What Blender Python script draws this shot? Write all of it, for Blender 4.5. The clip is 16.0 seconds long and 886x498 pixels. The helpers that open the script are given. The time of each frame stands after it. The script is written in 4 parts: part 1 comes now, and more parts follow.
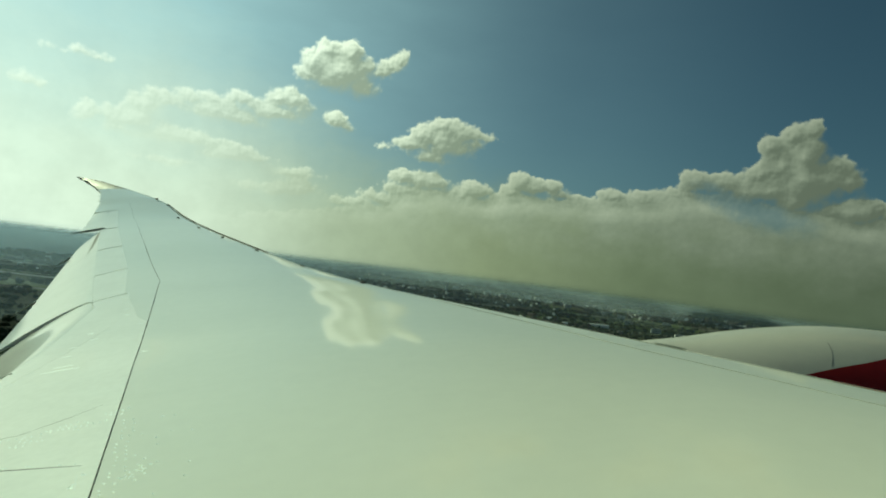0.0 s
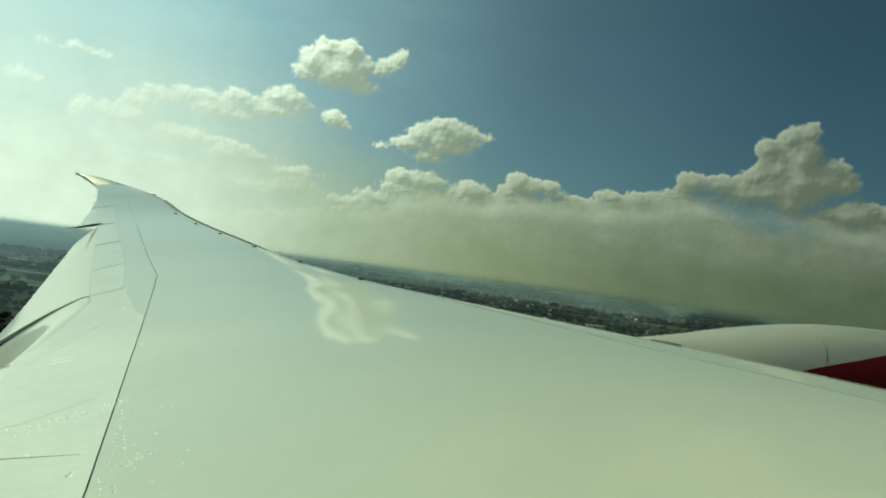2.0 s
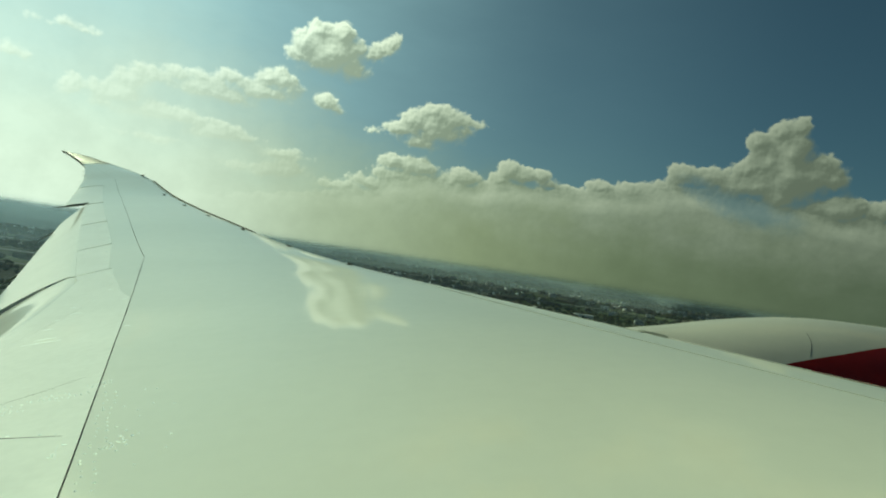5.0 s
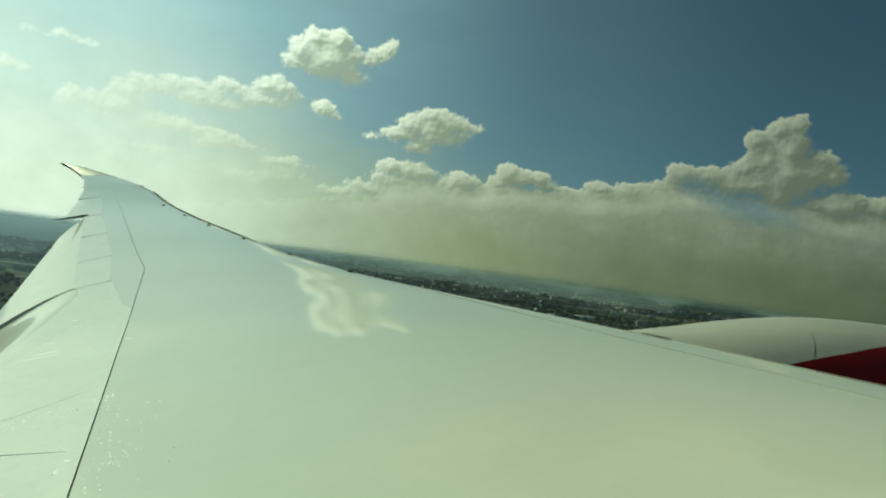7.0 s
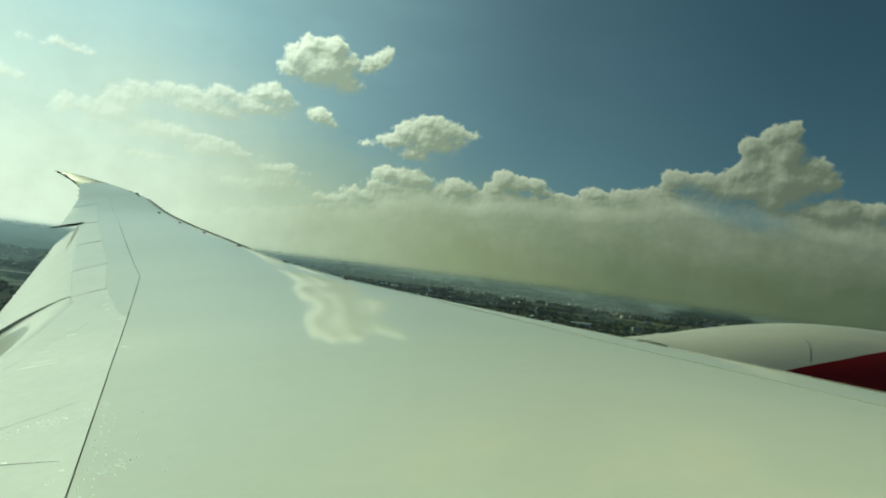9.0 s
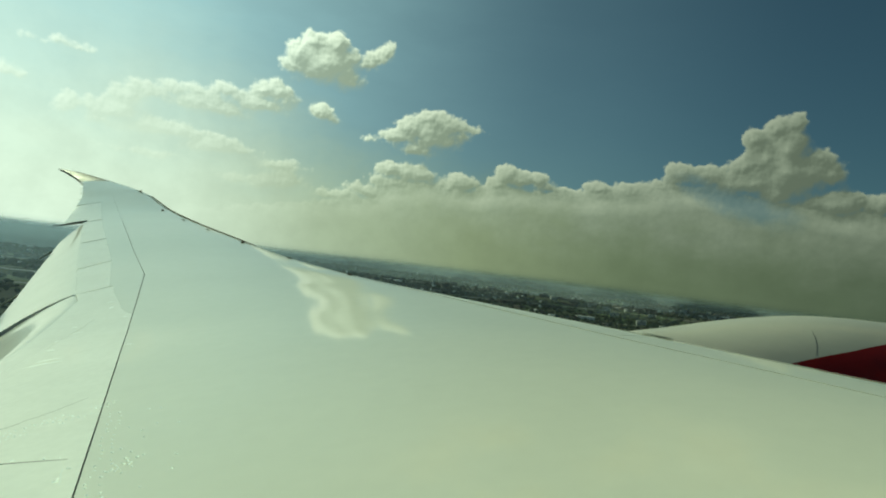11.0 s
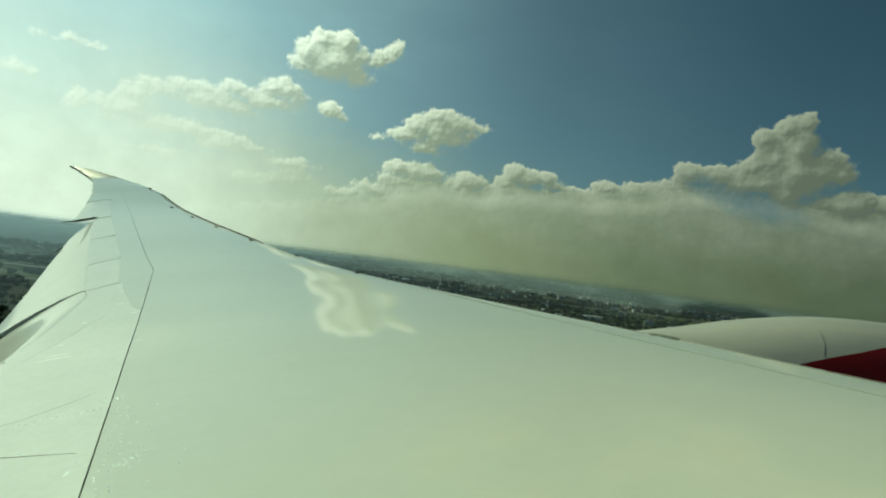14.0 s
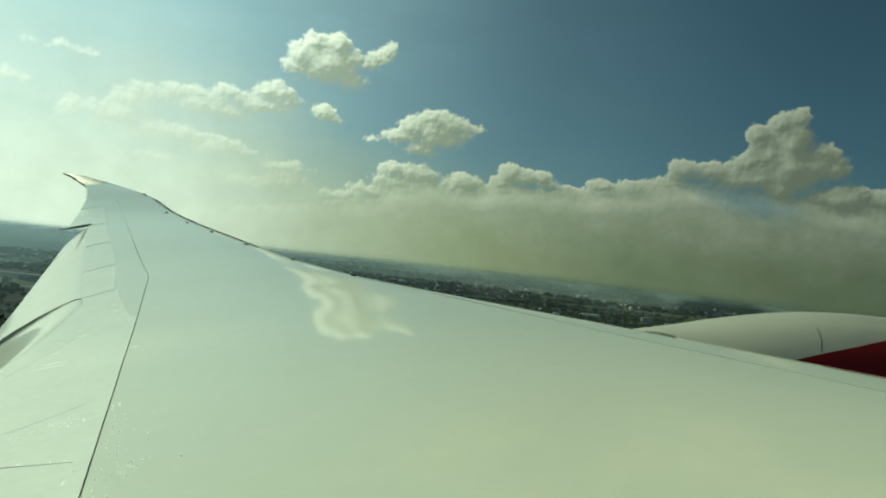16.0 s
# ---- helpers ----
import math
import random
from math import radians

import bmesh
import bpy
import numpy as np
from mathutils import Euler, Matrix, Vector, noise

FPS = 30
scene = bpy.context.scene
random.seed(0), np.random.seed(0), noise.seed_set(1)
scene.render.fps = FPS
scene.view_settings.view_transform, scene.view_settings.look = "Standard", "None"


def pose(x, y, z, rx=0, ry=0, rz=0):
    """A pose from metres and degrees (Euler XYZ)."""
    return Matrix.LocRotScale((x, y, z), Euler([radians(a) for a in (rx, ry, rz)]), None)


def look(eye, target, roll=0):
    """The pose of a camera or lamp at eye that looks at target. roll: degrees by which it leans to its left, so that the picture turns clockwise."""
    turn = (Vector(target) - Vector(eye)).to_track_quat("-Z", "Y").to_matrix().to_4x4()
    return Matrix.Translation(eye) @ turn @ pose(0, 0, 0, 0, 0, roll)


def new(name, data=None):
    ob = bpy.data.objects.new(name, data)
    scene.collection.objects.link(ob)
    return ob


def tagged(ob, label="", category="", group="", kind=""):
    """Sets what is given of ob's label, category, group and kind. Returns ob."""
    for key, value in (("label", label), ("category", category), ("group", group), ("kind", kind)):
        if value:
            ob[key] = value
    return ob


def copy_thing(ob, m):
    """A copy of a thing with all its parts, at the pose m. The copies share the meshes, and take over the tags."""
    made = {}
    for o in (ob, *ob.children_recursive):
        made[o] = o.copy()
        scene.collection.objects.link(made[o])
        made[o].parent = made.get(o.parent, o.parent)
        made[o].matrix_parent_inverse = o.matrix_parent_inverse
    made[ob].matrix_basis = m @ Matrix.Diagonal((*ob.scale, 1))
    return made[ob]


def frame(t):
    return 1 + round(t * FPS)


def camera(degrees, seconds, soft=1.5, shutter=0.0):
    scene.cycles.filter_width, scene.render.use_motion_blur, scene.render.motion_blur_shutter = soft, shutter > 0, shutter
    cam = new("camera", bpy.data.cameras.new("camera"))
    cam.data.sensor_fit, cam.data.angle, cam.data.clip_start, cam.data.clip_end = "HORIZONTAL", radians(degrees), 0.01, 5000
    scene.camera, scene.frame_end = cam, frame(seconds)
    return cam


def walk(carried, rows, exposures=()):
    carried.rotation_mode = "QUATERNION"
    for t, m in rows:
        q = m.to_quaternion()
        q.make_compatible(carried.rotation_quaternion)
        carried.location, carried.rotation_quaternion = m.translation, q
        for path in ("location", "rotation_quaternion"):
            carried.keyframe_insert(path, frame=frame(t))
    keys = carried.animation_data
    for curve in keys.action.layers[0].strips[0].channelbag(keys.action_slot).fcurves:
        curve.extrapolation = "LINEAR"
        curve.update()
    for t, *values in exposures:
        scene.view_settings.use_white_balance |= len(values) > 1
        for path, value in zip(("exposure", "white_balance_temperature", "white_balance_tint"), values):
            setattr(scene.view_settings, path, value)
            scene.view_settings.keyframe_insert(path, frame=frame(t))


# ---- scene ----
H = 140.0  # height of the eye over the ground


def aim(x, y, z, yaw, pitch, roll):
    """Pose at the cabin window; yaw to the right of straight outboard."""
    a, p = radians(yaw), radians(pitch)
    eye = Vector((x, y, H + z))
    return look(eye, eye + Vector((math.sin(a) * math.cos(p), math.cos(a) * math.cos(p), math.sin(p))), roll)


cam = camera(68.4, 16.0, soft=2.0)
ROWS = [
    (0.0, 1.64, 1.63, 7.63, 0.009, -0.006, 0.015),
    (0.5, 1.60, 1.91, 8.23, -0.000, -0.019, -0.026),
    (1.0, 1.66, 1.54, 6.82, -0.014, -0.015, 0.030),
    (1.5, 1.81, 1.75, 8.42, 0.006, -0.010, -0.009),
    (2.0, 1.91, 1.65, 8.10, 0.003, -0.033, -0.035),
    (2.5, 2.09, 1.41, 9.49, 0.015, -0.010, -0.031),
    (3.0, 2.37, 0.93, 9.07, 0.023, -0.013, -0.053),
    (3.5, 2.75, 0.37, 8.23, 0.000, -0.017, -0.019),
    (4.0, 2.96, 0.55, 9.99, 0.013, -0.019, -0.043),
    (6.5, 2.87, 0.78, 7.72, 0.009, 0.010, -0.003),
    (7.0, 2.85, 0.98, 8.09, 0.007, 0.003, -0.008),
    (7.5, 2.90, 1.34, 7.46, 0.005, 0.006, -0.003),
    (8.0, 2.99, 1.75, 7.64, 0.001, -0.001, 0.001),
    (8.5, 3.14, 1.83, 7.51, -0.001, 0.004, 0.014),
    (9.0, 3.11, 1.63, 7.95, 0.003, 0.000, -0.006),
    (11.5, 2.85, 1.13, 7.42, -0.003, 0.012, -0.001),
    (12.0, 2.80, 1.17, 7.47, 0.008, 0.011, -0.019),
    (12.5, 2.55, 1.02, 7.22, 0.002, 0.017, 0.006),
    (13.0, 2.54, 1.01, 7.15, 0.010, 0.003, 0.007),
    (13.5, 2.27, 1.23, 8.04, 0.003, -0.003, -0.008),
    (14.0, 2.24, 0.94, 7.83, 0.003, 0.001, -0.005),
    (14.5, 2.43, 0.89, 7.40, 0.010, -0.000, -0.000),
    (15.0, 2.34, 1.04, 7.04, 0.014, 0.008, 0.005),
    (15.5, 2.47, 1.13, 7.03, -0.001, 0.014, -0.000),
    (16.0, 2.55, 1.05, 6.87, 0.010, 0.007, 0.003),
]
EXPOSURE = (0.0, 7800, -35)
walk(cam, [(t, aim(x, y, z, yaw, pitch, roll)) for t, yaw, pitch, roll, x, y, z in ROWS], exposures=[(0.0, *EXPOSURE), (16.0, *EXPOSURE)])

# ---- sky and sun ----
SUN_AZ, SUN_EL = -41.0, 24.5
world = bpy.data.worlds.new("sky")
scene.world = world
world.use_nodes = True
wn, wl = world.node_tree.nodes, world.node_tree.links
sky = wn.new("ShaderNodeTexSky")
sky.sky_type = "NISHITA"
sky.sun_disc = False
sky.sun_elevation, sky.sun_rotation = radians(SUN_EL), radians(SUN_AZ)
sky.air_density, sky.dust_density, sky.ozone_density = 0.8, 1.0, 5.0
wn["Background"].inputs["Strength"].default_value = 0.042
wl.new(sky.outputs[0], wn["Background"].inputs["Color"])


def direction(az, el):
    a, e = radians(az), radians(el)
    return Vector((math.sin(a) * math.cos(e), math.cos(a) * math.cos(e), math.sin(e)))


sun = new("sun", bpy.data.lights.new("sun", "SUN"))
sun.data.energy, sun.data.angle, sun.data.color = 4.6, radians(0.53), (1.0, 0.95, 0.86)
sun.matrix_world = look(direction(SUN_AZ, SUN_EL) * 300 + Vector((0, 0, H)), (0, 0, H))


# ---- materials ----
def material(name, base, rough=0.5, metal=0.0, vary=0.15, scale=3.0, detail_scale=40.0, bump=0.0, coat=0.0, base_gloss=0.5):
    """Principled surface with colour and roughness varied at two scales."""
    m = bpy.data.materials.new(name)
    m.use_nodes = True
    n, l = m.node_tree.nodes, m.node_tree.links
    p = n["Principled BSDF"]
    tex = n.new("ShaderNodeTexCoord")
    big, fine = n.new("ShaderNodeTexNoise"), n.new("ShaderNodeTexNoise")
    big.inputs["Scale"].default_value, big.inputs["Detail"].default_value = scale, 4
    fine.inputs["Scale"].default_value, fine.inputs["Detail"].default_value = detail_scale, 3
    for k in (big, fine):
        l.new(tex.outputs["Object"], k.inputs["Vector"])
    both = n.new("ShaderNodeMath")
    both.operation = "ADD"
    l.new(big.outputs[0], both.inputs[0])
    l.new(fine.outputs[0], both.inputs[1])
    ramp = n.new("ShaderNodeMapRange")
    ramp.inputs[1].default_value, ramp.inputs[2].default_value = 0.6, 1.4
    ramp.inputs[3].default_value, ramp.inputs[4].default_value = 1 - vary, 1 + vary * 0.6
    l.new(both.outputs[0], ramp.inputs[0])
    mul = n.new("ShaderNodeVectorMath")
    mul.operation = "SCALE"
    mul.inputs[0].default_value = base
    l.new(ramp.outputs[0], mul.inputs["Scale"])
    l.new(mul.outputs[0], p.inputs["Base Color"])
    rr = n.new("ShaderNodeMapRange")
    rr.inputs[1].default_value, rr.inputs[2].default_value = 0.3, 0.7
    rr.inputs[3].default_value, rr.inputs[4].default_value = max(0.02, rough * 0.8), min(1, rough * 1.25)
    l.new(big.outputs[0], rr.inputs[0])
    l.new(rr.outputs[0], p.inputs["Roughness"])
    p.inputs["Metallic"].default_value = metal
    p.inputs["Coat Weight"].default_value = coat
    p.inputs["Specular IOR Level"].default_value = base_gloss
    p.inputs["Coat Roughness"].default_value = 0.05
    if bump:
        b = n.new("ShaderNodeBump")
        b.inputs["Strength"].default_value, b.inputs["Distance"].default_value = bump, 0.02
        l.new(both.outputs[0], b.inputs["Height"])
        l.new(b.outputs[0], p.inputs["Normal"])
    return m


PAINT = material("white_wing_paint", (0.645, 0.66, 0.59), 0.35, vary=0.03, scale=0.35, detail_scale=6.0, coat=1.0, base_gloss=0.0)
PANEL = material("white_panel_paint", (0.78, 0.80, 0.77), 0.3, vary=0.07, scale=1.6, detail_scale=12.0, coat=0.8, base_gloss=0.0)
SEALANT = material("dark_joint_sealant", (0.05, 0.055, 0.05), 0.7, vary=0.3)
RUBBER = material("black_rubber_seal", (0.025, 0.025, 0.025), 0.8, vary=0.3, base_gloss=0.05)
GREY = material("grey_composite", (0.16, 0.18, 0.16), 0.5, vary=0.25, scale=2)
# shading of the upturned tip put into its colour
TIP_SHADE = material("shaded_tip_paint", (0.12, 0.13, 0.125), 0.5, vary=0.1, scale=2, detail_scale=20, base_gloss=0.04)
# unseen hull, kept dark to bounce less light onto the engine
HULL = material("grey_hull_paint", (0.16, 0.16, 0.16), 0.4, vary=0.05)
LIP = material("bare_metal_lip", (0.6, 0.6, 0.6), 0.25, metal=1.0, vary=0.08)
COWL = material("white_cowl_paint", (0.45, 0.45, 0.41), 0.3, vary=0.05, scale=0.8, detail_scale=12, coat=0.5, base_gloss=0.0)
RED = material("red_cowl_paint", (0.25, 0.012, 0.011), 0.3, vary=0.15, scale=1.2, detail_scale=10, coat=0.6, base_gloss=0.0)
# translucent white: back light through it stands in for glints on water
BEAD_GLINT = bpy.data.materials.new("bead_and_glint")
BEAD_GLINT.use_nodes = True
_n, _l = BEAD_GLINT.node_tree.nodes, BEAD_GLINT.node_tree.links
_t, _g, _x, _c, _y = (_n.new("ShaderNode" + q) for q in ("BsdfTranslucent", "BsdfGlossy", "MixShader", "BsdfTransparent", "MixShader"))
_t.inputs[0].default_value, _g.inputs["Roughness"].default_value, _x.inputs[0].default_value, _y.inputs[0].default_value = (0.90, 0.97, 1.0, 1), 0.12, 0.10, 0.2
_l.new(_t.outputs[0], _x.inputs[1])
_l.new(_g.outputs[0], _x.inputs[2])
_l.new(_x.outputs[0], _y.inputs[1])
_l.new(_c.outputs[0], _y.inputs[2])
_l.new(_y.outputs[0], _n["Material Output"].inputs[0])


# ---- builders ----
def part(name, bm, mat, parent=None, label="", smooth=True):
    me = bpy.data.meshes.new(name)
    bmesh.ops.recalc_face_normals(bm, faces=bm.faces[:])
    bm.to_mesh(me)
    bm.free()
    if mat:
        me.materials.append(mat)
    me.polygons.foreach_set("use_smooth", [smooth] * len(me.polygons))
    if smooth:
        me.set_sharp_from_angle(angle=radians(38))
    ob = new(name, me)
    if parent:
        ob.parent = parent
    if label:
        ob["label"] = label
    return ob


def loft(bm, rings, close=True, caps=True):
    """Joins rings of equal length into a skin."""
    vs = [[bm.verts.new(p) for p in r] for r in rings]
    n = len(vs[0])
    for a, b in zip(vs, vs[1:]):
        for i in range(n if close else n - 1):
            j = (i + 1) % n
            bm.faces.new((a[i], a[j], b[j], b[i]))
    if caps:
        bm.faces.new(vs[0])
        bm.faces.new(vs[-1])
    return vs


def curve_of(pairs):
    """Piecewise smooth interpolation through (y, value) pairs."""
    ys, vals = [p[0] for p in pairs], [p[1] for p in pairs]
    slopes = np.gradient(vals, ys)

    def f(y):
        if y <= ys[0]:
            return vals[0] + slopes[0] * (y - ys[0])
        if y >= ys[-1]:
            return vals[-1] + slopes[-1] * (y - ys[-1])
        i = int(np.searchsorted(ys, y)) - 1
        h = ys[i + 1] - ys[i]
        s = (y - ys[i]) / h
        return ((1 + 2 * s) * (1 - s) ** 2 * vals[i] + s * (1 - s) ** 2 * h * slopes[i]
                + s * s * (3 - 2 * s) * vals[i + 1] + s * s * (s - 1) * h * slopes[i + 1])
    return f


def line_of(pairs):
    ys, vals = [p[0] for p in pairs], [p[1] for p in pairs]

    def f(y):
        if y < ys[0]:
            return vals[0] + (vals[1] - vals[0]) / (ys[1] - ys[0]) * (y - ys[0])
        if y > ys[-1]:
            return vals[-1] + (vals[-1] - vals[-2]) / (ys[-1] - ys[-2]) * (y - ys[-1])
        return float(np.interp(y, ys, vals))
    return f


# ---- wing shape: x forward, y outboard from the window, z up from the eye ----
ROOT, STEP, TIP = 0.35, 23.55, 28.0


def lead_x(y):
    """Leading edge: straight sweep, then the raked tip."""
    return 7.07 - 0.70 * y - 0.245 * max(0.0, y - 23.2) - 0.055 * max(0.0, y - 23.4) ** 2


crest = curve_of([(-1, -0.47), (4.8, -0.47), (6.3, -0.462), (9.1, -0.455), (11.4, -0.43), (13.76, -0.31), (16.6, -0.04), (18.95, 0.21), (21.5, 0.58), (22.76, 0.855),
                  (23.9, 1.11), (25.08, 1.325), (26.06, 1.50), (27.36, 1.72), (28.0, 1.78)])
sag = curve_of([(-1, 0.10), (2.5, 0.10), (4.5, 0.06), (6.5, 0), (8.5, -0.05), (10.3, -0.035), (12.0, 0), (13, 0), (30, 0)])  # slow waviness of the inner skin
trail_x = line_of([(0, -4.95), (8.3, -6.0), (23.4, -11.58), (25.1, -12.45), (26.0, -13.15), (28.05, -14.95)])
full_trail = line_of([(0, -4.95), (8.3, -6.0), (23.4, -11.9), (28.02, -15.1)])
rear_x = line_of([(0, -0.33), (3.9, -1.735), (7.16, -2.928), (12.24, -4.76), (19.25, -8.32), (23.0, -10.35), (25.5, -12.5), (26.5, -13.2)])  # joint at the rear spar, kinked
front_x = line_of([(11.5, -5.03), (14.11, -6.21), (19.6, -9.07), (23.0, -10.75)])  # spoiler fronts
hinge_x = line_of([(0, -3.3), (7.3, -4.4), (11.0, -5.17), (13.7, -6.50), (19.6, -9.52), (23.2, -11.1)])  # spoiler rears


def top_z(x, y):
    """Upper skin: crest at the leading edge, falling ever steeper to the rear, less so outboard."""
    c = max(0.3, lead_x(y) - full_trail(y))
    u = (lead_x(y) - x) / c
    a = 0.10 - 0.07 * min(1.0, max(0.0, (y - 6) / 20))
    flat = 0.7 * min(1.0, max(0.0, (y - 10.5) / 4))  # outboard the crest is flatter behind the leading edge
    g = u - flat * max(0.0, u) * math.exp(-(u / 0.22) ** 2)
    return crest(y) - c * (a * g + 0.153 * u * abs(u)) + sag(y) * (1 - math.exp(-max(0.0, lead_x(y) - x) / 0.8))


def place(x, y, z):
    return (x, y, H + z)


def slab(name, xa, xb, y0, y1, mat, parent, ny=40, nx=10, thick=0.03, lift=0.0, shape=top_z, gap=0.0, gap_x=None, gap_back=None, label="", round_=0.003, skew=(0.0, 0.0)):
    """A skin panel between two lines xa > xb and two stations, its edges turned down."""
    bm = bmesh.new()
    ym = (y0 + y1) / 2
    e, f = 0.008 / max(0.1, xa(ym) - xb(ym)), 0.008 / (y1 - y0)
    ss = [0.0, e, 2 * e] + [i / nx for i in range(1, nx)] + [1 - 2 * e, 1 - e, 1.0]
    ts = [0.0, f, 2 * f] + [i / ny for i in range(1, ny)] + [1 - 2 * f, 1 - f, 1.0]
    top, low = [], []
    for j, t in enumerate(ts):
        y = y0 + gap + (y1 - y0 - 2 * gap) * t
        gx = gap if gap_x is None else gap_x
        a, b = xa(y) - gx, xb(y) + (gx if gap_back is None else gap_back)
        rt, rl = [], []
        for i, s in enumerate(ss):
            x = a + (b - a) * s
            yy = y - (skew[0] + (skew[1] - skew[0]) * t) * s
            z = shape(x, yy) + lift
            edge = i in (0, len(ss) - 1) or j in (0, len(ts) - 1)
            rt.append(bm.verts.new(place(x, yy, z - (round_ if edge else 0))))
            rl.append(bm.verts.new(place(x, yy, z - thick)))
        top.append(rt)
        low.append(rl)
    for g in (top, low):
        for r, q in zip(g, g[1:]):
            for i in range(len(r) - 1):
                bm.faces.new((r[i], r[i + 1], q[i + 1], q[i]))
    m = len(ss) - 1
    for j in range(len(ts) - 1):
        for i in (0, m):
            bm.faces.new((top[j][i], top[j + 1][i], low[j + 1][i], low[j][i]))
    for i in range(m):
        for j in (0, len(ts) - 1):
            bm.faces.new((top[j][i], top[j][i + 1], low[j][i + 1], low[j][i]))
    return part(name, bm, mat, parent, label)


# ---- airliner ----
airliner = tagged(new("airliner"), "white airliner with swept wing and red-bellied engine in flight", "airliner")


def build_wing():
    # closed core under the skin panels, down to the lower surface
    bm = bmesh.new()
    rings = []
    for k in range(61):
        y = -0.6 + (TIP - 0.05 + 0.6) * k / 60
        xl, xt = lead_x(y) - 0.05, max(hinge_x(y), trail_x(y)) if y < 22.5 else trail_x(y)
        if y < 11:
            xt = hinge_x(y)
        c = xl - xt
        deep = 0.12 * (lead_x(y) - full_trail(y)) * (1 - 0.35 * min(1, max(0, y) / 25))
        upper, lower = [], []
        for i in range(17):
            s = i / 16
            x = xl - c * s
            z = top_z(x, y) - 0.034
            upper.append(place(x, y, z))
            lower.append(place(x, y, z - 0.04 - deep * (math.sin(math.pi * min(1, s * 0.9 + 0.1)) ** 0.6) * (1 - 0.55 * s)))
        rings.append(upper + lower[::-1])
    loft(bm, rings)
    bmesh.ops.recalc_face_normals(bm, faces=bm.faces[:])
    for f in bm.faces:
        f.material_index = 2 if f.calc_center_median().y > 25.5 else 0 if f.normal.z > 0.5 else 1
    core = part("wing", bm, SEALANT, airliner, "long swept white wing with a raked upturned tip")
    core.data.materials.append(PANEL)
    core.data.materials.append(TIP_SHADE)

    # main skin, from the leading-edge joint to the rear-spar joint
    nose_v = curve_of([(-1, 1.2), (2.0, 1.05), (4.35, 0.785), (5.08, 0.67), (5.8, 0.575), (6.4, 0.50), (7.2, 0.37), (8.3, 0.22), (9.4, 0.13), (12, 0.10), (30, 0.10)])
    joint = lambda y: lead_x(y) - nose_v(y)
    slab("upper_skin", joint, rear_x, -0.6, 25.5, PAINT, core, ny=220, nx=30, gap=0.006, thick=0.03, round_=0.0)

    # leading edge, rounded nose
    def nose(name, y0, y1, label, mat=PAINT):
        bm = bmesh.new()
        rings = []
        n = max(4, int((y1 - y0) * 8))
        for k in range(n + 1):
            y = y0 + (y1 - y0) * k / n
            v, s = nose_v(y) - 0.036, 1 - 0.62 * max(0, y) / 28
            w = min(v + 0.25, max(v + 0.02, 0.7 * (lead_x(y) - trail_x(y))))
            prof = [(v, 0), (v * 0.75, 0), (v * 0.5, 0), (v * 0.25, 0), (0.0, -0.004), (-0.05 * s, -0.02 * s), (-0.09 * s, -0.055 * s), (-0.115 * s, -0.11 * s),
                    (-0.11 * s, -0.18 * s), (-0.05 * s, -0.27 * s), (0.10, -0.37 * s), (w, -0.46 * s * min(1.0, (w - v) / 0.25 + 0.1)), (v + 0.1, -0.10), (v, -0.03)]
            rings.append([place(lead_x(y) - a, y, (top_z(lead_x(y) - max(a, 0), y)) + b) for a, b in prof])
        loft(bm, rings)
        return part(name, bm, mat, core, label)

    cuts = [-0.6, 6.45, 11.4, 13.45, 15.4, 17.4, 19.15, 20.95, STEP]
    for a, b in zip(cuts, cuts[1:]):
        nose("leading_edge_slat", a + 0.006, b - 0.006, "white leading edge slat")
    nose("leading_edge", STEP + 0.01, 25.3, "white edge of the raked wing tip")
    nose("leading_edge", 25.302, TIP - 0.7, "edge of the raked wing tip, coloured dark as in shade", TIP_SHADE)

    # tip panel, swept back to a point
    slab("wing_tip", joint, trail_x, 25.5, TIP, TIP_SHADE, core, ny=14, nx=8, gap=0.001, round_=0.0, label="upturned raked wing tip, coloured dark as in shade")

    # fixed panels behind the rear-spar joint
    slab("trailing_panel", rear_x, lambda y: max(hinge_x(y), -4.2), -0.6, 9.3, PANEL, core, ny=40, nx=10, gap=0.0, gap_x=0.006, gap_back=0.003, round_=0.0)
    slab("spoiler", lambda y: -4.2, hinge_x, 6.9, 9.3, PANEL, core, ny=10, nx=6, gap=0.0, gap_x=0.002, round_=0.0)
    # darker paint up to a wavy line, imitating the edge of a wet reflection
    strip_x = lambda y: rear_x(y) - 0.02 - 0.46 * (max(0.0, y - 9.3) / 2.2) ** 0.7 + 0.010 * math.sin(5 * y)
    slab("trailing_panel", rear_x, strip_x, 9.3, 11.5, PAINT, core, ny=24, nx=4, gap=0.0, gap_x=0.005, gap_back=0.0, round_=0.0)
    slab("trailing_panel", strip_x, hinge_x, 9.3, 11.5, PANEL, core, ny=24, nx=8, gap=0.0, gap_x=0.0, gap_back=0.005, round_=0.0, skew=(0.0, 0.30))
    slab("trailing_panel", rear_x, front_x, 11.5, 19.2, PAINT, core, ny=30, nx=5, gap=0.0, gap_x=0.004, gap_back=0.0, round_=0.0)
    slab("trailing_panel", rear_x, front_x, 19.2, 22.3, PAINT, core, ny=14, nx=5, gap=0.0, gap_x=-0.003, gap_back=0.0, round_=0.0)
    slab("trailing_panel", rear_x, trail_x, 22.3, 25.5, PAINT, core, ny=16, nx=6, gap=0.0, gap_x=-0.005, gap_back=0.0, round_=0.0)
    ends = [11.5, 13.9, 16.6, 19.6]
    lean = {11.5: 0.30, 13.9: 0.36, 16.6: 0.2, 19.6: 0.1}
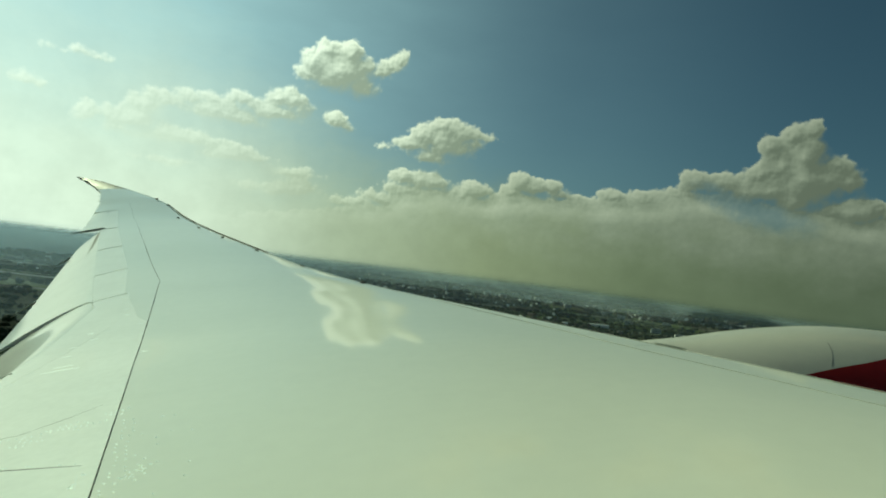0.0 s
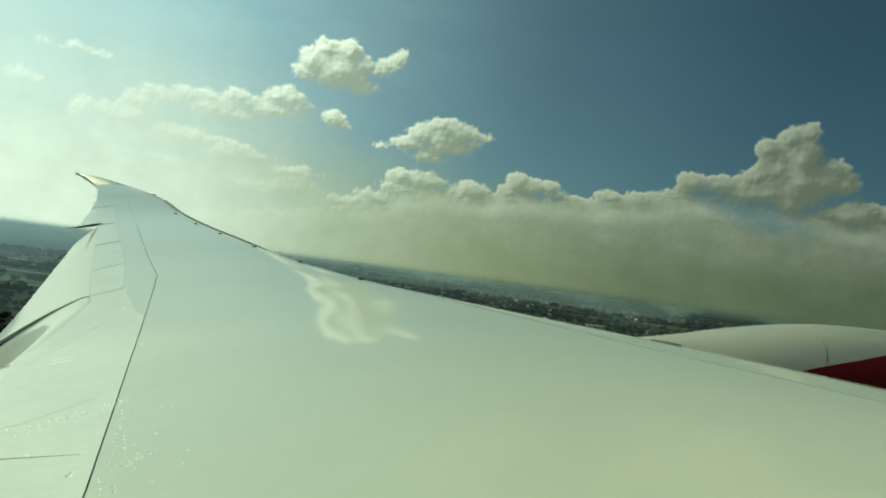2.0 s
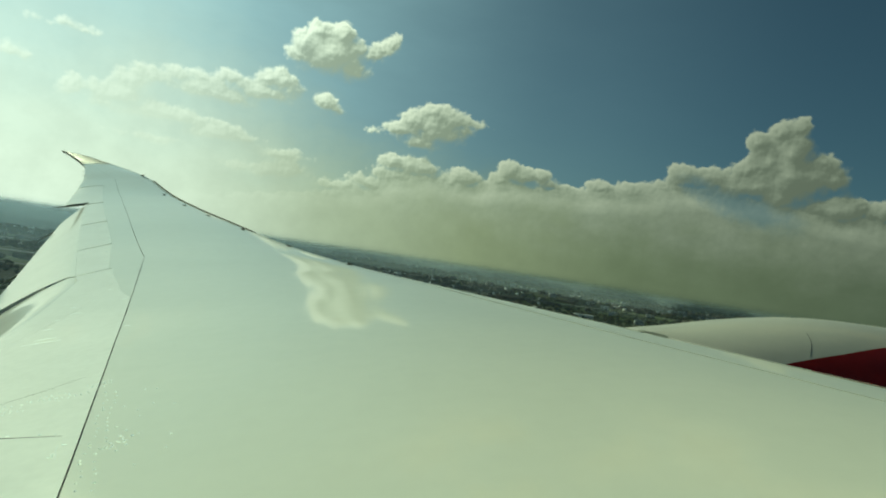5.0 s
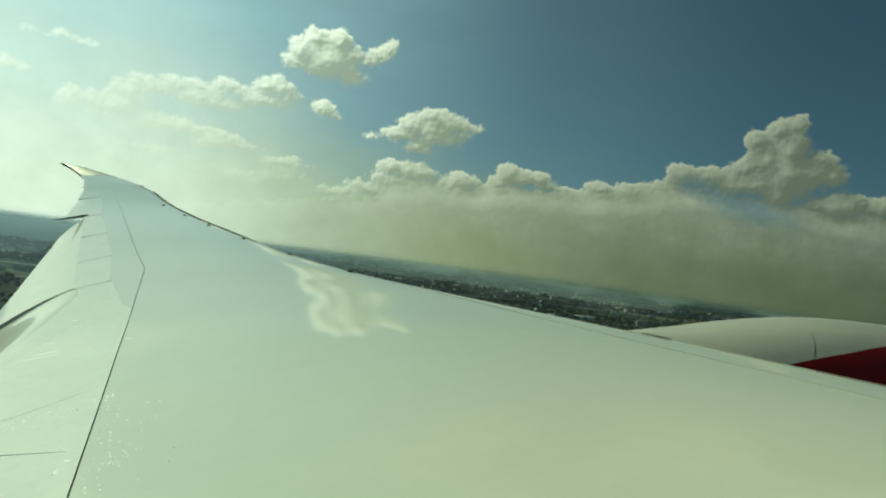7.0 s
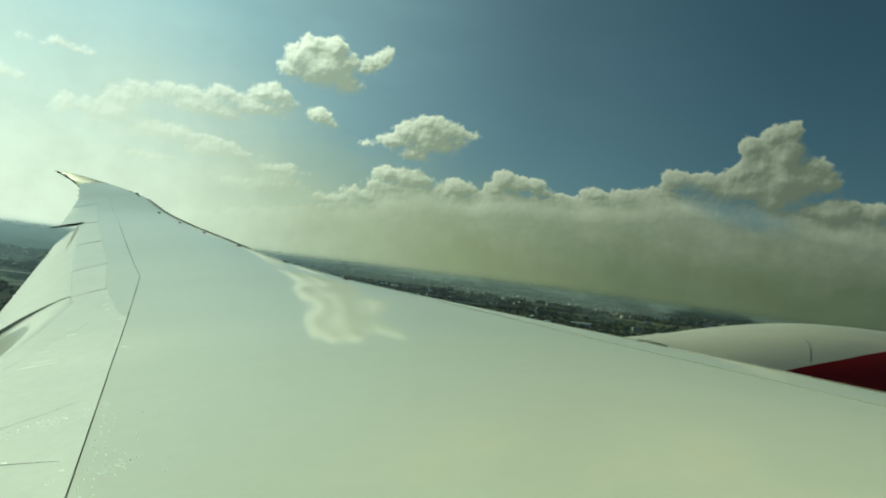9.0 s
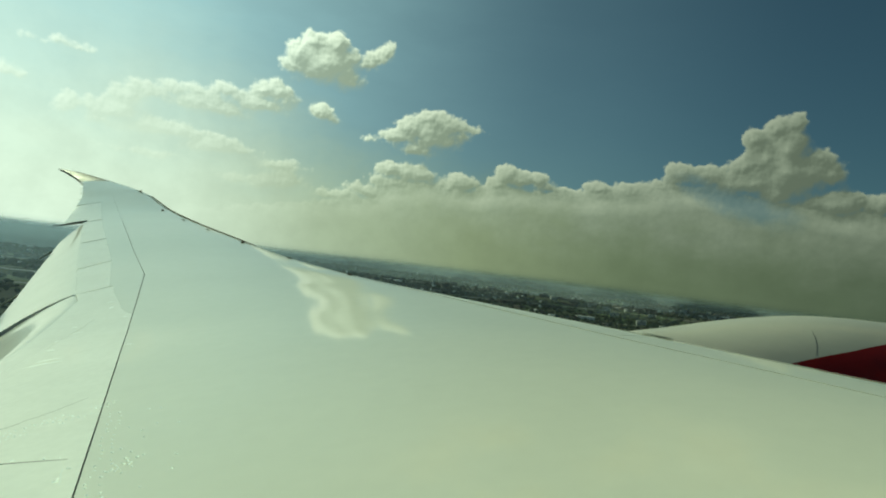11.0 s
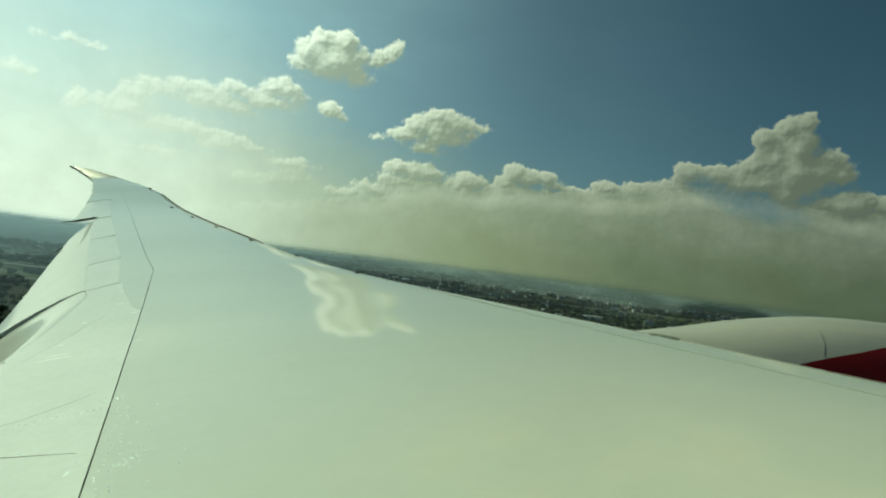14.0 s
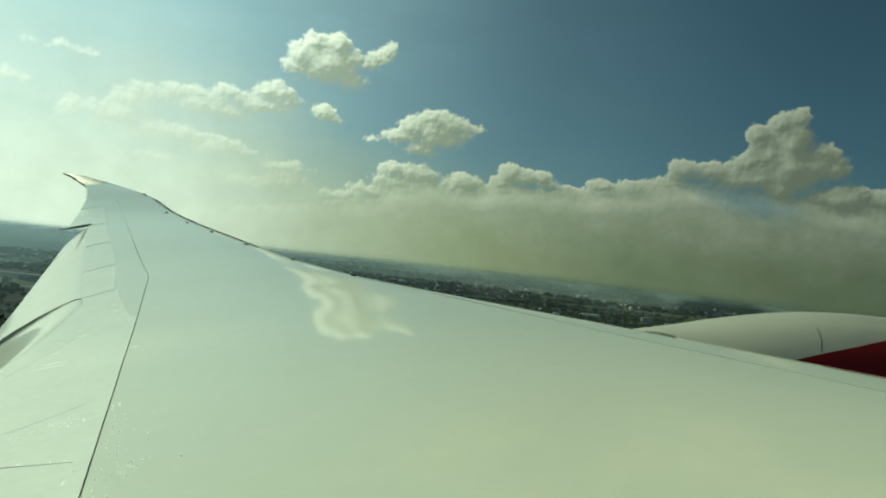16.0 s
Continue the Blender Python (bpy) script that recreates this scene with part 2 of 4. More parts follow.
    for a, b in zip(ends, ends[1:]):
        slab("spoiler", front_x, hinge_x, a, b, PANEL, core, ny=10, nx=6, gap=0.014 if a < 12 else 0.03, gap_x=0.0, thick=0.03, round_=0.0, skew=(lean[a], lean[b]))
    slab("aileron", front_x, hinge_x, 19.6, 22.3, PANEL, core, ny=10, nx=6, gap=0.036, gap_x=0.0, thick=0.03, round_=0.0, skew=(0.1, 0.0))

    # flaps, drooped; each a solid with a blunt end face
    def flap(name, y0, y1, droop, label, n=20, ahead=0.10, sink=1.0, deep=0.26):
        bm = bmesh.new()
        rings = []
        for k in range(n + 1):
            y = y0 + (y1 - y0) * k / n
            x0, x1 = hinge_x(y) + ahead, trail_x(y)
            up, lo = [], []
            for i in range(17):
                s = (i / 16) ** 1.5
                x = x0 + (x1 - x0) * s
                z = top_z(x, y) - sink * (0.03 + 0.16 * max(0, 1 - 5.5 * s) ** 1.4) - droop(y) * max(0, s - 0.08) ** 1.35
                thick = 0.02 + deep * (1 - s) * (0.35 + s) ** 0.4
                up.append(place(x, y, z))
                lo.append(place(x, y, z - thick))
            rings.append(up + lo[::-1])
        loft(bm, rings)
        return part(name, bm, PANEL, core, label)

    flap("flap", 11.52, 19.5, curve_of([(11.5, 0.74), (13.6, 0.70), (19.5, 0.55)]), "white outboard flap, slightly lowered")
    flap("flaperon", 8.0, 11.46, lambda y: 0.88, "white flaperon drooped a little below the flap")
    flap("flap", -0.6, 7.95, lambda y: 1.0, "white inboard flap, slightly lowered")
    flap("aileron", 19.75, 22.27, lambda y: 0.02, "white aileron in line with the wing", ahead=-0.01, sink=0.0, deep=0.07)

    # dark end of the aileron beside the flap
    bm = bmesh.new()
    y = 19.68
    rings = []
    for k in range(9):
        s = k / 8
        x = hinge_x(y) + 0.05 + (full_trail(y) - 0.05 - hinge_x(y)) * s
        z, t = top_z(x, y) + 0.02, 0.012 + 0.03 * math.sin(math.pi * min(1, 0.2 + s * 0.8))
        rings.append([place(x, y - 0.05, z), place(x, y + 0.05, z), place(x, y + 0.05, z - t), place(x, y - 0.05, z - t)])
    loft(bm, rings)
    part("end_rib", bm, GREY, core, "dark end face of the aileron")

    # flap-track fairings: slim tails that run down and aft from under the flap
    def fairing(y, tip, mid, root, r0):
        bm = bmesh.new()
        rings = []
        for k in range(19):
            s = k / 18
            if s < 0.6:
                f = s / 0.6
                x, z = tip[0] + (mid[0] - tip[0]) * f, tip[1] + (mid[1] - tip[1]) * f
            else:
                f = (s - 0.6) / 0.4
                x, z = mid[0] + (root[0] - mid[0]) * f, mid[1] + (root[1] - mid[1]) * f
            r = r0 * min(1.0, 0.22 + 1.3 * s)
            rings.append([place(x + 0.4 * r * math.sin(q), y + 1.8 * r * math.cos(q), z + 0.6 * r * math.sin(q)) for q in [2 * math.pi * i / 14 for i in range(14)]])
        loft(bm, rings)
        part("flap_fairing", bm, PANEL, core, "white pointed flap track fairing")

    fairing(19.2, (-10.5, -1.46), (-10.03, -1.09), (-9.5, -1.25), 0.05)
    fairing(15.3, (-9.17, -2.43), (-8.60, -1.95), (-8.0, -2.05), 0.055)
    fairing(9.6, (-6.6, -2.9), (-6.1, -2.45), (-5.0, -2.2), 0.06)

    # static wicks on the trailing edge of the tip
    for y in (23.2, 23.9, 24.5, 25.1, 25.7, 26.4):
        x = trail_x(y)
        bm = bmesh.new()
        loft(bm, [[place(x + 0.04 - 0.12 * k, y + r * math.cos(q), top_z(x, y) - 0.02 - 0.02 * k + r * math.sin(q)) for q in [2 * math.pi * i / 8 for i in range(8)]] for k, r in ((0, 0.016), (0.4, 0.012), (1, 0.006))])
        part("static_wick", bm, PANEL, core, "thin static wick on the trailing edge")

    # black seal along the outer leading edge and small drain pads on it
    bm = bmesh.new()
    rings = []
    for k in range(31):
        y = 15.2 + (23.2 - 15.2) * k / 30
        s = math.sin(math.pi * k / 30) ** 0.4
        x, z = lead_x(y) + 0.015, crest(y)
        w = 0.015 * s + 0.003
        rings.append([place(x + 0.02, y, z - 0.03), place(x + 0.03, y, z + w), place(x, y, z + w), place(x - 0.02, y, z - 0.02)])
    loft(bm, rings)
    part("edge_seal", bm, RUBBER, core, "black rubber seal along the leading edge")

    def pad(y, v, length, width, height=0.025, mat=RUBBER):
        bm = bmesh.new()
        bmesh.ops.create_uvsphere(bm, u_segments=10, v_segments=6, radius=1.0)
        x = lead_x(y) - v
        m = Matrix.Translation(place(x, y, top_z(x, y))) @ Matrix.Rotation(math.atan2(1, -0.7), 4, "Z") @ Matrix.Diagonal((length / 2, width / 2, height, 1))
        bmesh.ops.transform(bm, matrix=m, verts=bm.verts[:])
        part("slat_stop", bm, mat, core, "small black stop on the leading edge")

    for y, v in ((20.93, 0.28), (19.14, 0.24), (17.4, 0.21), (15.46, 0.14), (13.47, 0.06), (11.44, 0.03)):
        pad(y, v, 0.17, 0.09)
    pad(23.9, 0.02, 0.8, 0.06, 0.022)
    pad(6.45, -0.02, 0.40, 0.022, 0.012, GREY)
    return core


wing = build_wing()


def build_droplets():
    """Beads of water left beside the rear-spar joint."""
    rnd = random.Random(5)
    bm = bmesh.new()
    spots = []
    # two files beside the joint
    for off, n in ((0.075, 21), (0.15, 19)):
        for i in range(n):
            y = 3.55 + 1.75 * (i + rnd.uniform(-0.25, 0.25)) / n
            spots.append((rear_x(y) + off + rnd.gauss(0, 0.010) + 0.012 * math.sin(9 * y), y))
    # under the sealant ridge
    for i in range(46):
        x = -2.88 + 0.66 * ((i * 0.618) % 1.0)
        spots.append((x, 5.25 + (x + 2.85) * 0.62 - 0.055 - 0.075 * (i % 4) + rnd.gauss(0, 0.012)))
    for i in range(11):
        spots.append((-2.70 - 0.06 * i, 5.22 + rnd.gauss(0, 0.012)))
    # a knot on the main skin
    for _ in range(26):
        spots.append((rnd.gauss(-1.585, 0.03), rnd.gauss(4.17, 0.075)))
    # along the panel joint and its corner
    for i in range(9):
        x = -2.06 - rnd.uniform(0.02, 0.9)
        spots.append((x, 4.435 - 0.266 * (x + 2.04)))
    for i in range(7):
        spots.append((-1.935 + rnd.gauss(0, 0.012), rnd.uniform(4.05, 4.35)))
    for _ in range(12):
        y = rnd.uniform(3.8, 5.5)
        spots.append((rear_x(y) + rnd.uniform(0.2, 0.6), y))
    for x, y in spots:
        r = rnd.uniform(0.007, 0.0115)
        m = Matrix.Translation(place(x, y, top_z(x, y) + 0.05 * r)) @ Matrix.Diagonal((r, r, r * 0.75, 1))
        made = bmesh.ops.create_icosphere(bm, subdivisions=2, radius=1.0, matrix=m)["verts"]
        far = {f for v in made for f in v.link_faces if f.calc_center_median().y > y - 0.1 * r}
        bmesh.ops.delete(bm, geom=list(far), context="FACES")
    ob = part("water_droplets", bm, BEAD_GLINT, wing, "clear water beads on the white skin")
    ob["kind"] = "stuff"

    def bead(pts, r, mat, label, name="sealant_bead", flat=False):
        """A thin rounded ridge laid along the skin."""
        bm = bmesh.new()
        rings = []
        for i in range(len(pts) * 6 - 5):
            f = i / 6
            k = min(len(pts) - 2, int(f))
            x, y = (pts[k][j] + (pts[k + 1][j] - pts[k][j]) * (f - k) for j in (0, 1))
            w = r * (0.25 + 0.75 * math.sin(math.pi * (i + 0.5) / (len(pts) * 6 - 4)))
            side = Vector((pts[k][1] - pts[k + 1][1], pts[k + 1][0] - pts[k][0])).normalized() * w
            ring = []
            for j in range(7):
                q = math.pi * j / 6
                u, v = x + side.x * math.cos(q), y + side.y * math.cos(q)
                ring.append(place(u, v, top_z(u, v) - 0.0005 + (0.0012 if flat else 0.12 * w) * math.sin(q)))
            rings.append(ring)
        loft(bm, rings)
        part(name, bm, mat, wing, label)

    # sun glints on the panels, imitated by small translucent fins
    for y, x0, x1 in ((7.34, -3.58, -4.0), (7.5, -3.72, -3.95), (8.0, -4.02, -4.12), (8.44, -4.18, -4.27), (7.62, -2.98, -3.06), (9.2, -3.72, -3.8), (8.7, -4.05, -4.2), (9.05, -4.3, -4.38), (9.9, -4.22, -4.3), (10.3, -4.4, -4.5), (10.8, -4.62, -4.7), (11.2, -4.84, -4.9),
                      (12.2, -5.36, -5.44), (13.1, -5.8, -5.86), (14.6, -6.46, -6.54), (15.8, -7.08, -7.14)):
        bm = bmesh.new()
        low, high = [], []
        for i in range(9):
            x = x0 + (x1 - x0) * i / 8
            h = 0.008 * math.sin(math.pi * (0.06 + 0.88 * i / 8))
            low.append(place(x, y, top_z(x, y) - 0.001))
            high.append(place(x, y + 0.5 * h, top_z(x, y) + h))
        loft(bm, [low, high], close=False, caps=False)
        part("glint_fin", bm, BEAD_GLINT, wing, "thin translucent fin in place of a sun glint")
    bead([(-3.3, 5.22), (-2.96, 5.31), (-2.72, 5.55), (-2.57, 5.78)], 0.003, RUBBER, "low sealant ridge on the panel", flat=True)
    bead([(-3.35, 4.75), (-2.9, 4.63), (-2.49, 4.52), (-2.04, 4.405)], 0.007, RUBBER, "dark joint between two panels", "panel_joint", True)
    # translucent ridge, its pale line put in for the highlight on wet sealant
    bead([(-2.03, 4.33), (-1.99, 4.26), (-1.955, 4.17), (-1.90, 4.06), (-1.84, 3.92)], 0.004, BEAD_GLINT, "wet sealant ridge at the panel corner, pale as its highlight")


build_droplets()


def build_engine():
    cy, cz, cx = 6.9, -1.86, 4.9
    hub = new("engine")
    hub.parent = airliner
    hub["label"] = "large turbofan engine with a white top and red lower cowl"
    radius = curve_of([(0.6, 0.95), (1.6, 1.17), (2.5, 1.385), (3.0, 1.50), (3.4, 1.605), (4.4, 1.79), (5.2, 1.83), (6.2, 1.80), (7.0, 1.70), (7.5, 1.58)])

    def cowl(name, x0, x1, q0, q1, mat, label, out=0.0, n=14, m=28):
        bm = bmesh.new()
        inner, outer = [], []
        for k in range(n + 1):
            x = x0 + (x1 - x0) * k / n
            a, b = (q(x) if callable(q) else q for q in (q0, q1))
            ro = radius(x) + out
            outer.append([bm.verts.new(place(x, cy + ro * math.cos(a + (b - a) * i / m), cz + ro * math.sin(a + (b - a) * i / m))) for i in range(m + 1)])
            ri = ro - 0.06
            inner.append([bm.verts.new(place(x, cy + ri * math.cos(a + (b - a) * i / m), cz + ri * math.sin(a + (b - a) * i / m))) for i in range(m + 1)])
        for g in (outer, inner):
            for r, s in zip(g, g[1:]):
                for i in range(m):
                    bm.faces.new((r[i], r[i + 1], s[i + 1], s[i]))
        for k in (0, n):
            for i in range(m):
                bm.faces.new((outer[k][i], outer[k][i + 1], inner[k][i + 1], inner[k][i]))
        for k in range(n):
            for i in (0, m):
                bm.faces.new((outer[k][i], outer[k + 1][i], inner[k + 1][i], inner[k][i]))
        return part(name, bm, mat, hub, label)

    # red field on the flank: its upper border climbs towards the nose
    climb = line_of([(2.6, 44.0), (3.68, 54.1), (3.91, 56.1), (4.27, 59.1), (4.73, 64.3), (6.0, 78.0)])
    border = lambda x: math.pi - radians(climb(x))
    cowl("upper_cowl", 0.7, 6.9, -0.3, border, COWL, "white upper engine cowl", n=40, m=40)
    cowl("lower_cowl", 0.7, 6.9, border, lambda x: 2 * math.pi - 0.3, RED, "red lower engine cowl", n=40, m=40)
    # slanted latch joint on the flank
    bm = bmesh.new()
    rings = []
    for k in range(9):
        s = k / 8
        x, q = 4.075 - 0.155 * s + 0.02 * math.sin(math.pi * s), math.pi - radians(70.5 - 13 * s)
        r = radius(x) + 0.001
        rings.append([place(x + dx, cy + (r + dr) * math.cos(q), cz + (r + dr) * math.sin(q)) for dx, dr in ((-0.0016, 0), (0.0016, 0), (0.0016, -0.03), (-0.0016, -0.03))])
    loft(bm, rings)
    part("cowl_joint", bm, SEALANT, hub, "dark joint between engine cowls")
    cowl("inlet_lip", 6.91, 7.5, 0, 2 * math.pi, LIP, "polished metal inlet lip", m=48)
    bm = bmesh.new()
    loft(bm, [[place(x, cy + r * math.cos(q), cz + r * math.sin(q)) for q in [2 * math.pi * i / 40 for i in range(40)]] for x, r in ((0.2, 0.5), (0.7, 0.85), (2.0, 1.2), (6.0, 1.5))])
    part("engine_core", bm, SEALANT, hub, "dark inner engine casing")
    # pylon
    bm = bmesh.new()
    rings = []
    for k in range(13):
        x = 2.3 + 2.4 * k / 12
        w = 0.20 * math.sin(math.pi * (0.1 + 0.85 * (1 - k / 12))) + 0.02
        zt = -0.75 + 0.10 * math.sin(math.pi * k / 12)
        rings.append([place(x, cy - w, -1.6), place(x, cy - w * 0.6, zt), place(x, cy + w * 0.6, zt), place(x, cy + w, -1.6)])
    loft(bm, rings)
    part("pylon", bm, COWL, hub, "white engine pylon")
    return hub


build_engine()


def build_fuselage():
    """Barrel with one window opening in front of the eye."""
    cy, cz, r = -2.78, -0.25, 2.97
    bm = bmesh.new()
    qs = [2 * math.pi * i / 96 for i in range(96)]
    xs = [-16 + 0.5 * i for i in range(0, 31)] + [-0.75, -0.5, -0.36, -0.18, 0.0, 0.18, 0.36, 0.5, 0.75] + [1 + 0.5 * i for i in range(0, 30)]
    verts = [[bm.verts.new(place(x, cy + r * math.cos(q), cz + r * math.sin(q))) for q in qs] for x in xs]
    for a, xa in enumerate(xs[:-1]):
        for i in range(96):
            mid = (qs[i] + math.pi / 96 + math.pi) % (2 * math.pi) - math.pi
            if abs((xs[a] + xs[a + 1]) / 2) < 0.37 and abs(mid - 0.085) < 0.16:
                continue
            j = (i + 1) % 96
            bm.faces.new((verts[a][i], verts[a][j], verts[a + 1][j], verts[a + 1][i]))
    return part("fuselage", bm, HULL, airliner, "grey fuselage barrel with a window opening")


build_fuselage()

# ---- ground ----
FAR = 4900.0


hill = line_of([(-180, 0.3), (-30, 0.34), (-10, 0.66), (0, 0.84), (12, 1.0), (180, 1.0)])  # share of the rise, by azimuth


def ground_z(x, y):
    """Flat plain that rises to low hills far off, lower towards the sun."""
    s = min(1.0, max(0.0, (math.hypot(x, y) - 2000) / 2800))
    return 76.0 * s * s * (3 - 2 * s) * hill(math.degrees(math.atan2(x, y)))


def build_ground():
    bm = bmesh.new()
    radii = [0, 60, 120, 200] + [200 + 100 * i for i in range(1, 47)] + [FAR]
    rings = []
    for r in radii:
        if r == 0:
            rings.append([bm.verts.new((0, 0, 0))])
            continue
        ring = []
        for k in range(120):
            q = 2 * math.pi * k / 120
            x, y = r * math.sin(q), r * math.cos(q)
            bump = noise.noise(Vector((x, y, 0)) * 0.0016) * 3 * min(1, max(0, (r - 2300) / 1500))
            ring.append(bm.verts.new((x, y, ground_z(x, y) + bump)))
        rings.append(ring)
    for k in range(120):
        bm.faces.new((rings[0][0], rings[1][k], rings[1][(k + 1) % 120]))
    for a, b in zip(rings[1:], rings[2:]):
        for k in range(120):
            j = (k + 1) % 120
            bm.faces.new((a[k], b[k], b[j], a[j]))
    m = bpy.data.materials.new("plain_of_fields_and_streets")
    m.use_nodes = True
    n, l = m.node_tree.nodes, m.node_tree.links
    p = n["Principled BSDF"]
    tex = n.new("ShaderNodeTexCoord")
    cells = n.new("ShaderNodeTexVoronoi")
    cells.inputs["Scale"].default_value = 0.006
    small = n.new("ShaderNodeTexVoronoi")
    small.inputs["Scale"].default_value = 0.035
    nz = n.new("ShaderNodeTexNoise")
    nz.inputs["Scale"].default_value, nz.inputs["Detail"].default_value = 0.012, 8
    for k in (cells, small, nz):
        l.new(tex.outputs["Object"], k.inputs["Vector"])
    ramp = n.new("ShaderNodeValToRGB")
    cr = ramp.color_ramp
    cr.elements[0].position, cr.elements[0].color = 0.0, (0.018, 0.030, 0.014, 1)
    cr.elements[1].position, cr.elements[1].color = 1.0, (0.075, 0.085, 0.045, 1)
    for pos, col in ((0.35, (0.025, 0.042, 0.016, 1)), (0.55, (0.06, 0.085, 0.022, 1)), (0.75, (0.055, 0.05, 0.036, 1))):
        cr.elements.new(pos).color = col
    sep = n.new("ShaderNodeSeparateColor")
    l.new(cells.outputs["Color"], sep.inputs[0])
    l.new(sep.outputs[0], ramp.inputs[0])
    mix = n.new("ShaderNodeMix")
    mix.data_type, mix.blend_type = "RGBA", "MULTIPLY"
    mix.inputs[0].default_value = 0.8
    l.new(ramp.outputs[0], mix.inputs[6])
    r2 = n.new("ShaderNodeMapRange")
    r2.inputs[1].default_value, r2.inputs[2].default_value, r2.inputs[3].default_value, r2.inputs[4].default_value = 0.35, 0.65, 0.4, 1.5
    l.new(nz.outputs[0], r2.inputs[0])
    l.new(r2.outputs[0], mix.inputs[7])
    l.new(mix.outputs[2], p.inputs["Base Color"])
    p.inputs["Roughness"].default_value = 0.95
    p.inputs["Specular IOR Level"].default_value = 0.1
    g = part("ground", bm, m)
    tagged(g, "dark green plain of fields and city streets", "ground", kind="structure")


build_ground()

# ---- town, trees and roads on the plain ----
def flecked(name, stops, rough=0.85):
    """Surface whose colour differs from piece to piece."""
    m = bpy.data.materials.new(name)
    m.use_nodes = True
    n, l = m.node_tree.nodes, m.node_tree.links
    p = n["Principled BSDF"]
    geo, ramp = n.new("ShaderNodeNewGeometry"), n.new("ShaderNodeValToRGB")
    ramp.color_ramp.interpolation = "CONSTANT"
    for i, (pos, c) in enumerate(stops):
        e = ramp.color_ramp.elements[i] if i < 2 else ramp.color_ramp.elements.new(pos)
        e.position, e.color = pos, (*c, 1)
    l.new(geo.outputs["Random Per Island"], ramp.inputs[0])
    tex, nz, mix = n.new("ShaderNodeTexCoord"), n.new("ShaderNodeTexNoise"), n.new("ShaderNodeMix")
    nz.inputs["Scale"].default_value, nz.inputs["Detail"].default_value = 0.25, 5
    l.new(tex.outputs["Object"], nz.inputs["Vector"])
    mix.data_type, mix.blend_type = "RGBA", "OVERLAY"
    mix.inputs[0].default_value = 0.5
    l.new(ramp.outputs[0], mix.inputs[6])
    l.new(nz.outputs[0], mix.inputs[7])
    l.new(mix.outputs[2], p.inputs["Base Color"])
    p.inputs["Roughness"].default_value = rough
    p.inputs["Specular IOR Level"].default_value = 0.2
    return m


WALLS = flecked("town_walls", [(0, (0.030, 0.030, 0.028)), (0.4, (0.050, 0.040, 0.033)), (0.7, (0.07, 0.07, 0.066)), (0.87, (0.20, 0.19, 0.17)), (0.92, (0.80, 0.79, 0.75))])
LEAVES = flecked("tree_leaves", [(0, (0.012, 0.022, 0.009)), (0.25, (0.020, 0.034, 0.012)), (0.5, (0.030, 0.042, 0.014)), (0.75, (0.044, 0.046, 0.018))])
BLOCK = material("pale_plaster", (0.70, 0.69, 0.64), 0.8, vary=0.15, scale=0.05, detail_scale=0.6)
BLOCK_GREY = material("grey_concrete", (0.20, 0.22, 0.23), 0.85, vary=0.2, scale=0.05, detail_scale=0.6)
GLASS_BAND = material("dark_window_band", (0.05, 0.06, 0.07), 0.25, vary=0.2, scale=0.1)
ASPHALT = material("pale_worn_road", (0.22, 0.22, 0.20), 0.9, vary=0.2, scale=0.02, detail_scale=0.5)
LAKE = material("still_water", (0.05, 0.07, 0.07), 0.08, vary=0.1, scale=0.01, detail_scale=0.1)
FIELD = material("mown_green_field", (0.07, 0.11, 0.025), 0.95, vary=0.3, scale=0.01, detail_scale=0.15)


def ground_at(x, y):
    r = math.hypot(x, y)
    return ground_z(x, y) + noise.noise(Vector((x, y, 0)) * 0.0016) * 3 * min(1, max(0, (r - 2300) / 1500))


ROADS = [([(-1300, 1460), (-860, 1500), (-560, 1580)], 40), ([(-1000, 1180), (-700, 1255), (-480, 1230)], 24), ([(-1500, 1850), (-1050, 1835), (-700, 1900)], 30),
         ([(200, 2650), (900, 2850), (1800, 2700)], 30)]


def beside_road(x, y):
    p = Vector((x, y))
    for pts, width in ROADS:
        for a, b in zip(pts, pts[1:]):
            a, b = Vector(a), Vector(b)
            f = min(1.0, max(0.0, (p - a).dot(b - a) / (b - a).length_squared))
            if (p - a - f * (b - a)).length < width / 2 + 45:
                return True
    return False


def spread(rnd, r0, r1, az0=-62, az1=58):
    r = math.sqrt(rnd.uniform(r0 * r0, r1 * r1))
    a = radians(rnd.uniform(az0, az1))
    return r * math.sin(a), r * math.cos(a)


